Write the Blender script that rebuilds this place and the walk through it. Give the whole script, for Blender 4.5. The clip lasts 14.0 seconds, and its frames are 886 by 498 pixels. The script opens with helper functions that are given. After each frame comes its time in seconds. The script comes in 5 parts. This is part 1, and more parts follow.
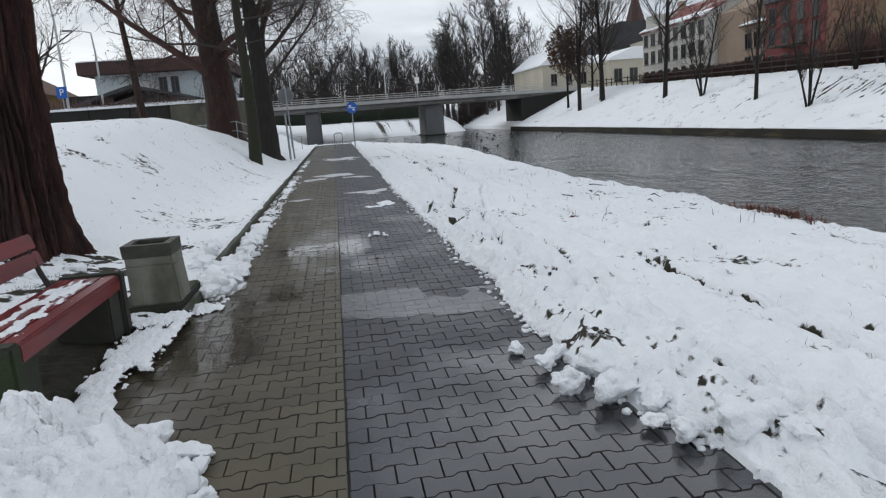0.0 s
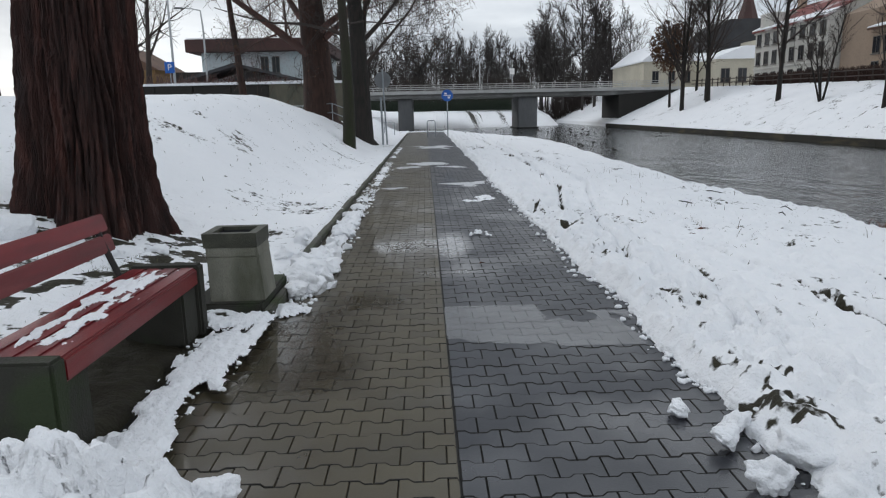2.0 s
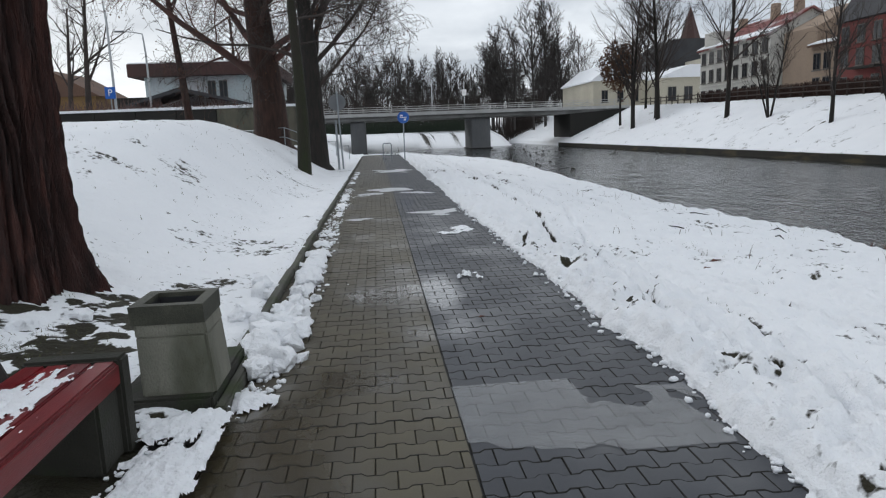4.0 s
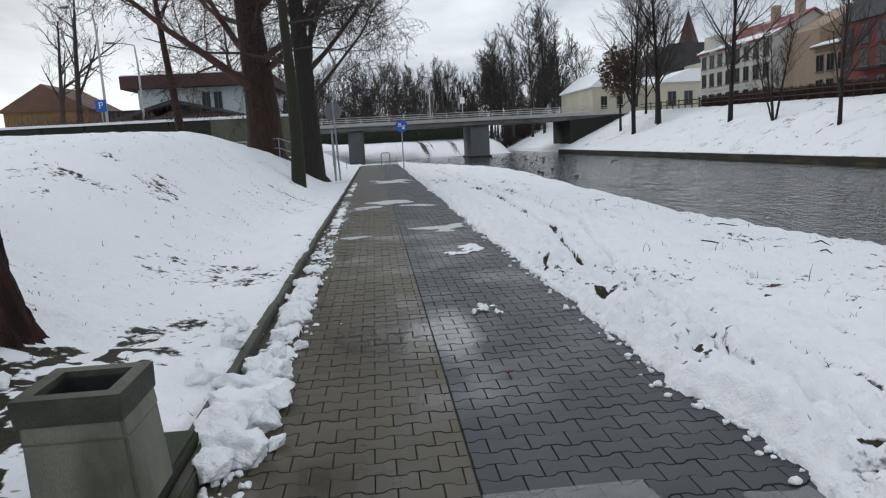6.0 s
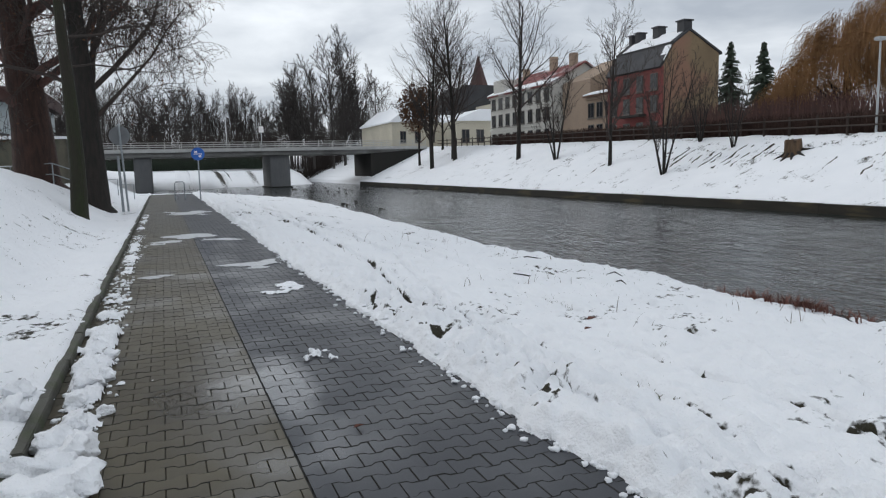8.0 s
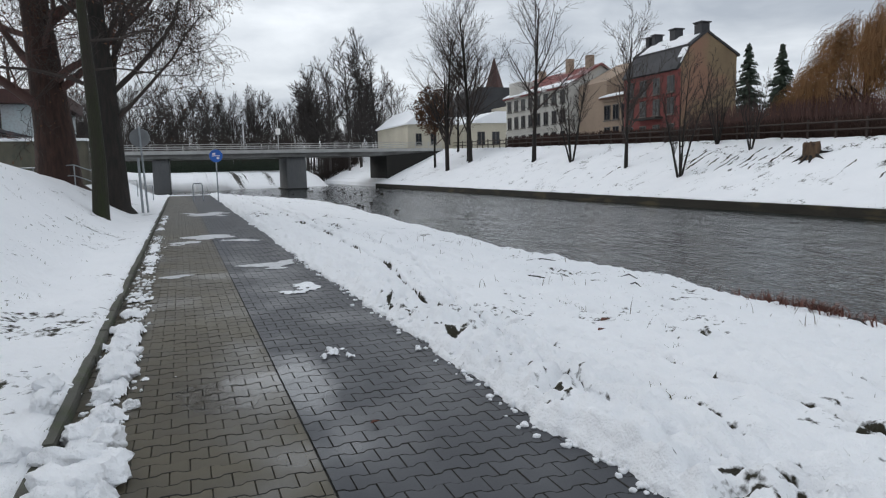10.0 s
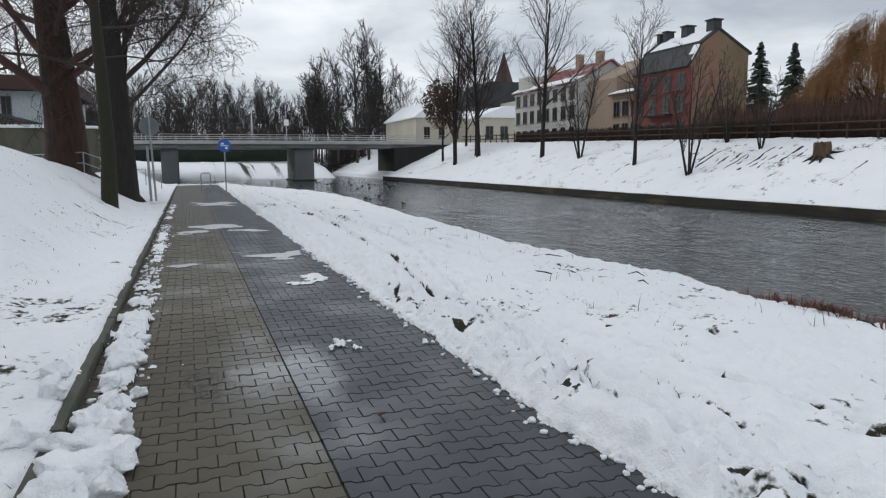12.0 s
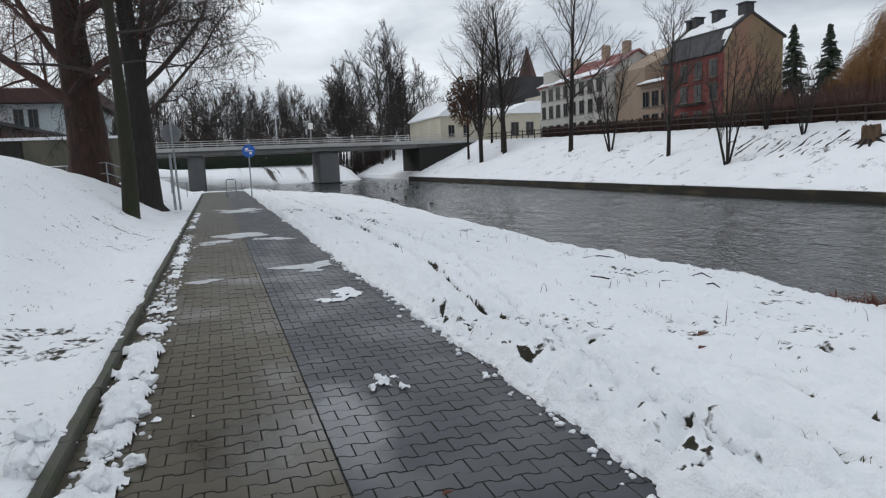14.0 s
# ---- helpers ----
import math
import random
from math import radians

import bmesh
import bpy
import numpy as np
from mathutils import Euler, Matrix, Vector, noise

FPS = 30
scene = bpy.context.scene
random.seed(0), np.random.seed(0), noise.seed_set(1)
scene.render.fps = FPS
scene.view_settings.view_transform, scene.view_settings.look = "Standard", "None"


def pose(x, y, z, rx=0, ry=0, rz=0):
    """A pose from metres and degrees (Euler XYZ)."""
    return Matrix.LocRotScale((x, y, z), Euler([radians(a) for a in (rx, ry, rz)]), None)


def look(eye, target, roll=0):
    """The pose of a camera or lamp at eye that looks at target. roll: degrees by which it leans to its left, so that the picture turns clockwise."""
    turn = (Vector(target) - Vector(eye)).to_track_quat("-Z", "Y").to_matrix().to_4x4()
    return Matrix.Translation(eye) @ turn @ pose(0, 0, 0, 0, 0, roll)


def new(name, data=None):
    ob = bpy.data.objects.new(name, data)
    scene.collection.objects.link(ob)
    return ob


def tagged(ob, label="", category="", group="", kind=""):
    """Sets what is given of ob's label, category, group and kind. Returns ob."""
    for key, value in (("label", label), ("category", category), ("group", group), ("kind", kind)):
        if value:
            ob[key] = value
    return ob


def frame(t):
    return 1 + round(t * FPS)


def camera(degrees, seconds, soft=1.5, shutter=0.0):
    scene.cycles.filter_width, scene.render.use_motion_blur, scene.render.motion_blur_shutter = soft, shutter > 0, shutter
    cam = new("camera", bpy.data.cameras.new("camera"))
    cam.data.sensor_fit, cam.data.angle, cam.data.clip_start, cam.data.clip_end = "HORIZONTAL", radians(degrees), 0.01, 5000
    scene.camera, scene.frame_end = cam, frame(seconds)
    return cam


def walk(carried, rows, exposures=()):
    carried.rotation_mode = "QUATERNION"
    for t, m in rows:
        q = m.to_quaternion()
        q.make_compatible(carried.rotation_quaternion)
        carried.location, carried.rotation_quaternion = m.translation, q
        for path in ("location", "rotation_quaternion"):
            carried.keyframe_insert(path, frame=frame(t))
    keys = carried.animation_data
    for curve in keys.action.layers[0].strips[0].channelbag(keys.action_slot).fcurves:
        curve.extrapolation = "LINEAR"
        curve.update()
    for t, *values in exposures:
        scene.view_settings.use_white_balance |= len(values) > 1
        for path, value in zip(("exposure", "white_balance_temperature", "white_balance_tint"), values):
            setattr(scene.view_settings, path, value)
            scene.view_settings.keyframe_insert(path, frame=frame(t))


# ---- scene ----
cam = camera(65.8, 14.0, soft=1.2)

PATH = [
    (0, (0.087, -0.056, 1.493), (0.365, 1.888, 1.116), -4.1),
    (0.5, (0.006, 0.19, 1.482), (0.219, 2.142, 1.101), -1.5),
    (1, (-0.091, 0.399, 1.488), (0.102, 2.362, 1.158), -2.1),
    (1.5, (-0.025, 0.69, 1.478), (-0.003, 2.658, 1.126), -3.0),
    (2, (-0.107, 0.894, 1.46), (-0.064, 2.855, 1.069), -1.2),
    (2.5, (-0.205, 1.182, 1.48), (-0.144, 3.152, 1.143), -1.3),
    (3, (-0.231, 1.513, 1.466), (-0.339, 3.477, 1.107), -2.7),
    (3.5, (-0.335, 1.837, 1.439), (-0.418, 3.799, 1.06), -1.6),
    (4, (-0.367, 2.082, 1.494), (-0.19, 4.045, 1.159), -2.2),
    (4.2, (-0.375, 2.243, 1.473), (-0.167, 4.212, 1.194), -2.5),
    (6.3, (-0.352, 3.374, 1.49), (-0.174, 5.341, 1.177), -3.1),
    (6.5, (-0.455, 3.421, 1.49), (-0.14, 5.38, 1.239), -1.7),
    (7, (-0.582, 3.425, 1.552), (0.116, 5.285, 1.32), -1.9),
    (7.5, (-0.549, 3.554, 1.538), (0.219, 5.383, 1.28), -1.8),
    (8, (-0.559, 3.593, 1.534), (0.185, 5.434, 1.29), -1.5),
    (8.2, (-0.584, 3.594, 1.531), (0.129, 5.446, 1.284), -1.4),
    (10.3, (-0.601, 3.489, 1.542), (0.098, 5.349, 1.311), -1.4),
    (10.5, (-0.595, 3.506, 1.543), (0.091, 5.371, 1.317), -1.5),
    (11, (-0.625, 3.447, 1.543), (0.051, 5.316, 1.318), -0.9),
    (11.5, (-0.648, 3.451, 1.537), (0.05, 5.313, 1.325), -0.6),
    (12, (-0.618, 3.52, 1.534), (0.068, 5.381, 1.28), -0.4),
    (12.5, (-0.498, 3.706, 1.541), (0.132, 5.59, 1.307), -1.9),
    (13, (-0.443, 3.991, 1.518), (0.102, 5.893, 1.224), -2.6),
    (13.5, (-0.454, 4.383, 1.523), (0.201, 6.255, 1.269), -1.1),
    (14, (-0.479, 4.58, 1.517), (0.133, 6.466, 1.261), -2.4),
]
walk(cam, [(t, look(eye, target, roll)) for t, eye, target, roll in PATH])

# ---- world and light ----
world = bpy.data.worlds.new("overcast_sky")
scene.world = world
world.use_nodes = True
wn, wl = world.node_tree.nodes, world.node_tree.links
wn.clear()
w_out, w_bg = wn.new("ShaderNodeOutputWorld"), wn.new("ShaderNodeBackground")
w_sky = wn.new("ShaderNodeTexSky")
w_sky.sky_type, w_sky.sun_disc = "NISHITA", False
w_sky.sun_elevation, w_sky.sun_rotation = radians(24), radians(-35)
w_co, w_map = wn.new("ShaderNodeTexCoord"), wn.new("ShaderNodeMapping")
w_map.inputs["Scale"].default_value = (1.0, 1.0, 3.2)
w_noise = wn.new("ShaderNodeTexNoise")
w_noise.inputs["Scale"].default_value, w_noise.inputs["Detail"].default_value = 2.6, 7
w_noise.inputs["Roughness"].default_value, w_noise.inputs["Distortion"].default_value = 0.52, 0.35
w_ramp = wn.new("ShaderNodeValToRGB")
w_ramp.color_ramp.elements[0].position, w_ramp.color_ramp.elements[0].color = 0.33, (4.2, 4.65, 5.3, 1)
w_ramp.color_ramp.elements[1].position, w_ramp.color_ramp.elements[1].color = 0.68, (9.45, 9.9, 10.35, 1)
w_mix = wn.new("ShaderNodeMix")
w_mix.data_type = "RGBA"
w_mix.inputs["Factor"].default_value = 0.94
wl.new(w_co.outputs["Generated"], w_map.inputs["Vector"])
wl.new(w_map.outputs["Vector"], w_noise.inputs["Vector"])
wl.new(w_noise.outputs["Fac"], w_ramp.inputs["Fac"])
wl.new(w_sky.outputs["Color"], w_mix.inputs["A"])
wl.new(w_ramp.outputs["Color"], w_mix.inputs["B"])
wl.new(w_mix.outputs["Result"], w_bg.inputs["Color"])
w_bg.inputs["Strength"].default_value = 0.11
wl.new(w_bg.outputs["Background"], w_out.inputs["Surface"])

sun = new("sun", bpy.data.lights.new("sun", "SUN"))
sun.data.energy, sun.data.angle, sun.data.color = 0.6, radians(25), (1.0, 0.98, 0.95)
sun.matrix_world = look((-20, 28, 18), (0, 0, 0))


# ---- materials ----
def mat(name, base, rough=0.7, vary=None, scale=8.0, fine=60.0, bump=0.15, metal=0.0, spots=None, per_object=0.0, spec=0.5, stretch=(1, 1, 1), distance=0.02):
    """Base colour varied at two scales by noise towards 'vary', with bump from the finer one; 'spots' adds a third stain colour."""
    m = bpy.data.materials.new(name)
    m.use_nodes = True
    n, l = m.node_tree.nodes, m.node_tree.links
    bsdf = n["Principled BSDF"]
    bsdf.inputs["Roughness"].default_value, bsdf.inputs["Metallic"].default_value = rough, metal
    bsdf.inputs["Specular IOR Level"].default_value = spec
    co, mp = n.new("ShaderNodeTexCoord"), n.new("ShaderNodeMapping")
    mp.inputs["Scale"].default_value = stretch
    l.new(co.outputs["Object"], mp.inputs["Vector"])
    vary = vary or tuple(c * 0.6 for c in base)

    def noise_at(s, detail=5):
        t = n.new("ShaderNodeTexNoise")
        t.inputs["Scale"].default_value, t.inputs["Detail"].default_value = s, detail
        l.new(mp.outputs["Vector"], t.inputs["Vector"])
        return t

    def blend(fac, a, b, lo, hi):
        r = n.new("ShaderNodeMapRange")
        r.inputs["From Min"].default_value, r.inputs["From Max"].default_value = lo, hi
        l.new(fac, r.inputs["Value"])
        x = n.new("ShaderNodeMix")
        x.data_type = "RGBA"
        l.new(r.outputs["Result"], x.inputs["Factor"])
        for sock, v in (("A", a), ("B", b)):
            if isinstance(v, tuple):
                x.inputs[sock].default_value = (*v, 1)
            else:
                l.new(v, x.inputs[sock])
        return x.outputs["Result"]
    big, small = noise_at(scale), noise_at(fine, 8)
    col = blend(big.outputs["Fac"], base, vary, 0.35, 0.7)
    col = blend(small.outputs["Fac"], col, tuple(c * 0.7 for c in base), 0.45, 0.8)
    if spots:
        col = blend(noise_at(scale * 0.6, 6).outputs["Fac"], col, spots, 0.52, 0.66)
    if per_object:
        info, mul = n.new("ShaderNodeObjectInfo"), n.new("ShaderNodeHueSaturation")
        mr = n.new("ShaderNodeMapRange")
        mr.inputs["To Min"].default_value, mr.inputs["To Max"].default_value = 1 - per_object, 1 + per_object
        l.new(info.outputs["Random"], mr.inputs["Value"])
        l.new(mr.outputs["Result"], mul.inputs["Value"])
        l.new(col, mul.inputs["Color"])
        col = mul.outputs["Color"]
    l.new(col, bsdf.inputs["Base Color"])
    if bump:
        b = n.new("ShaderNodeBump")
        b.inputs["Strength"].default_value, b.inputs["Distance"].default_value = bump, distance
        l.new(small.outputs["Fac"], b.inputs["Height"])
        l.new(b.outputs["Normal"], bsdf.inputs["Normal"])
    return m


def wet_paving(name, base, vary, pools):
    """Damp concrete: gloss comes and goes with a film of water, full and dark in the pools (x, y, half width, half length)."""
    m = mat(name, base, 0.5, vary, 1.6, 140, 0.25, per_object=0.16, distance=0.004)
    n, l = m.node_tree.nodes, m.node_tree.links
    bsdf = n["Principled BSDF"]
    geo, t = n.new("ShaderNodeNewGeometry"), n.new("ShaderNodeTexNoise")
    t.inputs["Scale"].default_value, t.inputs["Detail"].default_value = 1.1, 5
    l.new(geo.outputs["Position"], t.inputs["Vector"])

    def ranged(value, a, b, c, d):
        r = n.new("ShaderNodeMapRange")
        for key, v in (("From Min", a), ("From Max", b), ("To Min", c), ("To Max", d)):
            r.inputs[key].default_value = v
        l.new(value, r.inputs["Value"])
        return r.outputs["Result"]

    def maths(op, a, b):
        x = n.new("ShaderNodeMath")
        x.operation, x.use_clamp = op, op == "ADD"
        for k, v in enumerate((a, b)):
            if isinstance(v, float):
                x.inputs[k].default_value = v
            else:
                l.new(v, x.inputs[k])
        return x.outputs["Value"]
    ragged = ranged(t.outputs["Fac"], 0.3, 0.7, -0.55, 0.55)
    wet = ranged(t.outputs["Fac"], 0.46, 0.66, 0.0, 0.32)
    for x, y, rx, ry in pools:
        mp, ln = n.new("ShaderNodeMapping"), n.new("ShaderNodeVectorMath")
        mp.inputs["Location"].default_value = (-x / rx, -y / ry, 0)
        mp.inputs["Scale"].default_value = (1 / rx, 1 / ry, 0)
        ln.operation = "LENGTH"
        l.new(geo.outputs["Position"], mp.inputs["Vector"])
        l.new(mp.outputs["Vector"], ln.inputs[0])
        wet = maths("ADD", wet, ranged(maths("SUBTRACT", ln.outputs["Value"], ragged), 0.3, 1.35, 1.0, 0.0))
    l.new(ranged(wet, 0, 1, 0.52, 0.16), bsdf.inputs["Roughness"])
    l.new(ranged(wet, 0, 1, 0.06, 0.85), bsdf.inputs["Coat Weight"])
    bsdf.inputs["Coat Roughness"].default_value, bsdf.inputs["Coat IOR"].default_value = 0.05, 1.4
    dark, old = n.new("ShaderNodeMix"), bsdf.inputs["Base Color"].links[0].from_socket
    dark.data_type, dark.blend_type = "RGBA", "MULTIPLY"
    dark.inputs["B"].default_value = (0.72, 0.69, 0.67, 1)
    l.new(wet, dark.inputs["Factor"])
    l.new(old, dark.inputs["A"])
    l.new(dark.outputs["Result"], bsdf.inputs["Base Color"])
    return m


def snow_material(name):
    m = bpy.data.materials.new(name)
    m.use_nodes = True
    n, l = m.node_tree.nodes, m.node_tree.links
    bsdf = n["Principled BSDF"]
    bsdf.inputs["Roughness"].default_value = 0.75
    bsdf.inputs["Specular IOR Level"].default_value = 0.3
    geo = n.new("ShaderNodeNewGeometry")

    def noise_at(s, detail):
        t = n.new("ShaderNodeTexNoise")
        t.inputs["Scale"].default_value, t.inputs["Detail"].default_value = s, detail
        l.new(geo.outputs["Position"], t.inputs["Vector"])
        return t
    a, b, c, mid = noise_at(0.8, 4), noise_at(14, 6), noise_at(70, 4), noise_at(3.2, 5)
    tone = n.new("ShaderNodeMix")
    tone.data_type = "RGBA"
    tone.inputs["A"].default_value, tone.inputs["B"].default_value = (0.82, 0.84, 0.87, 1), (0.92, 0.93, 0.95, 1)
    l.new(a.outputs["Fac"], tone.inputs["Factor"])
    soil = n.new("ShaderNodeMix")
    soil.data_type = "RGBA"
    soil.inputs["A"].default_value, soil.inputs["B"].default_value = (0.016, 0.012, 0.009, 1), (0.034, 0.032, 0.016, 1)
    l.new(b.outputs["Fac"], soil.inputs["Factor"])
    att = n.new("ShaderNodeAttribute")
    att.attribute_name = "bare"
    add = n.new("ShaderNodeMath")
    add.operation = "MULTIPLY_ADD"
    both = n.new("ShaderNodeMath")
    both.operation = "ADD"
    l.new(b.outputs["Fac"], both.inputs[0])
    l.new(mid.outputs["Fac"], both.inputs[1])
    l.new(both.outputs["Value"], add.inputs[0])
    add.inputs[1].default_value = 0.5
    l.new(att.outputs["Fac"], add.inputs[2])
    r = n.new("ShaderNodeMapRange")
    r.inputs["From Min"].default_value, r.inputs["From Max"].default_value = 0.86, 0.93
    l.new(add.outputs["Value"], r.inputs["Value"])
    mix = n.new("ShaderNodeMix")
    mix.data_type = "RGBA"
    l.new(r.outputs["Result"], mix.inputs["Factor"])
    l.new(tone.outputs["Result"], mix.inputs["A"])
    l.new(soil.outputs["Result"], mix.inputs["B"])
    l.new(mix.outputs["Result"], bsdf.inputs["Base Color"])
    s = n.new("ShaderNodeMath")
    s.operation = "MULTIPLY_ADD"
    l.new(c.outputs["Fac"], s.inputs[0])
    s.inputs[1].default_value = 0.35
    l.new(b.outputs["Fac"], s.inputs[2])
    bp = n.new("ShaderNodeBump")
    bp.inputs["Strength"].default_value, bp.inputs["Distance"].default_value = 0.75, 0.045
    l.new(s.outputs["Value"], bp.inputs["Height"])
    l.new(bp.outputs["Normal"], bsdf.inputs["Normal"])
    return m


def water_material(name, tint, ripple, rough):
    m = bpy.data.materials.new(name)
    m.use_nodes = True
    n, l = m.node_tree.nodes, m.node_tree.links
    bsdf = n["Principled BSDF"]
    bsdf.inputs["Base Color"].default_value = (*tint, 1)
    bsdf.inputs["Roughness"].default_value, bsdf.inputs["IOR"].default_value = rough, 1.33
    geo, mp = n.new("ShaderNodeNewGeometry"), n.new("ShaderNodeMapping")
    mp.inputs["Scale"].default_value = (1.0, 0.45, 1)
    l.new(geo.outputs["Position"], mp.inputs["Vector"])
    last = None
    for s, d, k in ((0.9, 3, 0.12), (3.5, 5, 0.05), (11, 3, 0.012)):
        t, b = n.new("ShaderNodeTexNoise"), n.new("ShaderNodeBump")
        t.inputs["Scale"].default_value, t.inputs["Detail"].default_value, t.inputs["Distortion"].default_value = s, d, 0.8
        l.new(mp.outputs["Vector"], t.inputs["Vector"])
        b.inputs["Strength"].default_value, b.inputs["Distance"].default_value = ripple, k
        l.new(t.outputs["Fac"], b.inputs["Height"])
        if last:
            l.new(last, b.inputs["Normal"])
        last = b.outputs["Normal"]
    l.new(last, bsdf.inputs["Normal"])
    return m


SNOW = snow_material("snow")
WATER = water_material("river_water", (0.022, 0.026, 0.026), 0.9, 0.08)

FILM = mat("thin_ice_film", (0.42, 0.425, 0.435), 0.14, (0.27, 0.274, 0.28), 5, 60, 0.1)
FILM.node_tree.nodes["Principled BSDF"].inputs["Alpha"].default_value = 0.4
SLUSH = mat("slush", (0.6, 0.61, 0.63), 0.3, (0.4, 0.41, 0.42), 9, 60, 0.3)
PAVE_BROWN = wet_paving("wet_brown_paver", (0.08, 0.067, 0.038), (0.05, 0.04, 0.023), ((-1.05, 4.9, 0.55, 1.4), (-0.3, 8.2, 0.35, 1.2)))
PAVE_GREY = wet_paving("wet_grey_paver", (0.035, 0.038, 0.047), (0.022, 0.024, 0.031), ((0.95, 2.5, 1.1, 1.5), (0.1, 8.3, 0.22, 0.9)))
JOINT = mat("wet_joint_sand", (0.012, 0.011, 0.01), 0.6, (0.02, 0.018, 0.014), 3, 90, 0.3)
EARTH = mat("dark_wet_earth", (0.03, 0.022, 0.016), 0.95, (0.05, 0.042, 0.025), 3, 30, 0.6)
KERB = mat("kerb_concrete", (0.085, 0.084, 0.068), 0.75, (0.05, 0.05, 0.038), 4, 90, 0.5, spots=(0.04, 0.055, 0.016))
MOSSY = mat("mossy_concrete", (0.032, 0.03, 0.023), 0.8, (0.016, 0.017, 0.01), 5, 90, 0.5, spots=(0.02, 0.032, 0.009))
BIN = mat("washed_concrete", (0.22, 0.215, 0.175), 0.75, (0.14, 0.14, 0.11), 5, 120, 0.5, spots=(0.085, 0.088, 0.06), stretch=(1, 1, 0.5))
BIN_RIM = mat("damp_mossy_rim", (0.033, 0.034, 0.023), 0.6, (0.07, 0.072, 0.05), 9, 120, 0.35)
LINER = mat("dark_liner", (0.015, 0.016, 0.02), 0.5, (0.03, 0.03, 0.03), 6, 40, 0.1)
RED = mat("worn_red_paint", (0.19, 0.012, 0.016), 0.3, (0.1, 0.009, 0.012), 3, 45, 0.12, spots=(0.2, 0.03, 0.03), per_object=0.12, stretch=(6, 0.6, 6))
IRON = mat("dark_iron", (0.02, 0.02, 0.022), 0.5, (0.04, 0.03, 0.025), 8, 80, 0.1, metal=0.6)
STEEL = mat("galvanised_steel", (0.33, 0.36, 0.38), 0.45, (0.26, 0.28, 0.3), 5, 60, 0.08, metal=0.5)
LIGHT_POLE = mat("pale_grey_pole", (0.45, 0.47, 0.48), 0.5, (0.38, 0.4, 0.41), 3, 40, 0.05)
SIGN_BLUE = mat("sign_blue", (0.01, 0.12, 0.5), 0.35, (0.012, 0.1, 0.42), 3, 40, 0.02)
SIGN_WHITE = mat("sign_white", (0.8, 0.8, 0.8), 0.4, (0.7, 0.7, 0.7), 3, 40, 0.02)
SIGN_BACK = mat("sign_back_grey", (0.2, 0.21, 0.22), 0.5, (0.16, 0.17, 0.18), 3, 40, 0.02)
CONCRETE = mat("bridge_concrete", (0.24, 0.24, 0.235), 0.8, (0.17, 0.17, 0.165), 0.5, 6, 0.3, spots=(0.12, 0.12, 0.115))
PIER = mat("pier_concrete", (0.17, 0.175, 0.18), 0.8, (0.11, 0.115, 0.12), 0.4, 6, 0.3, stretch=(1, 1, 0.3))
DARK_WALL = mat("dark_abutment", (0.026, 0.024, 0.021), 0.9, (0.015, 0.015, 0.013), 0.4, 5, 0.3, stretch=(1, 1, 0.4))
RAIL = mat("railing_paint", (0.5, 0.5, 0.49), 0.5, (0.4, 0.4, 0.39), 2, 30, 0.05)
RIVER_WALL = mat("wet_river_wall", (0.028, 0.024, 0.017), 0.85, (0.014, 0.013, 0.009), 1.5, 12, 0.6, spots=(0.07, 0.055, 0.028), stretch=(1, 0.4, 2))
OLD_WALL = mat("stained_retaining_wall", (0.17, 0.15, 0.11), 0.9, (0.045, 0.057, 0.045), 0.9, 9, 0.4, spots=(0.05, 0.05, 0.04), stretch=(1, 1, 0.35))
SEQUOIA = mat("fibrous_red_bark", (0.058, 0.021, 0.016), 0.95, (0.016, 0.008, 0.007), 5, 60, 1.0, spots=(0.1, 0.036, 0.027), stretch=(2.2, 2.2, 0.3), distance=0.05)
BARK = mat("dark_bark", (0.025, 0.019, 0.016), 0.95, (0.01, 0.011, 0.009), 5, 16, 1.0, stretch=(2, 2, 0.4), distance=0.03)
BARK_RED = mat("brown_bark", (0.058, 0.029, 0.021), 0.95, (0.02, 0.012, 0.01), 4, 14, 1.0, stretch=(2, 2, 0.4), distance=0.03)
BARK_MOSS = mat("mossy_bark", (0.024, 0.02, 0.014), 0.95, (0.018, 0.027, 0.007), 1.2, 16, 1.0, stretch=(2, 2, 0.3), distance=0.03)
TWIG = mat("bare_twigs", (0.038, 0.03, 0.026), 0.9, (0.055, 0.04, 0.034), 1, 20, 0)
FAR_TWIG = mat("far_bare_twigs", (0.05, 0.043, 0.04), 0.95, (0.034, 0.03, 0.028), 0.3, 5, 0)
SCRUB = mat("brown_far_scrub", (0.045, 0.033, 0.028), 0.95, (0.03, 0.023, 0.02), 0.3, 5, 0)
RED_TWIG = mat("reddish_twigs", (0.12, 0.06, 0.05), 0.9, (0.07, 0.045, 0.04), 1, 20, 0)
DEAD_LEAF = mat("dry_brown_leaves", (0.13, 0.062, 0.03), 0.9, (0.08, 0.04, 0.02), 2, 20, 0)
WILLOW = mat("willow_shoots", (0.27, 0.14, 0.052), 0.85, (0.16, 0.08, 0.034), 0.6, 12, 0)
NEEDLES = mat("spruce_needles", (0.022, 0.035, 0.022), 0.85, (0.035, 0.05, 0.03), 1, 20, 0)
GRASS = mat("frosted_grass", (0.075, 0.085, 0.035), 0.85, (0.12, 0.1, 0.05), 3, 30, 0)
STALK = mat("dry_stalks", (0.14, 0.1, 0.06), 0.85, (0.07, 0.05, 0.035), 3, 30, 0)
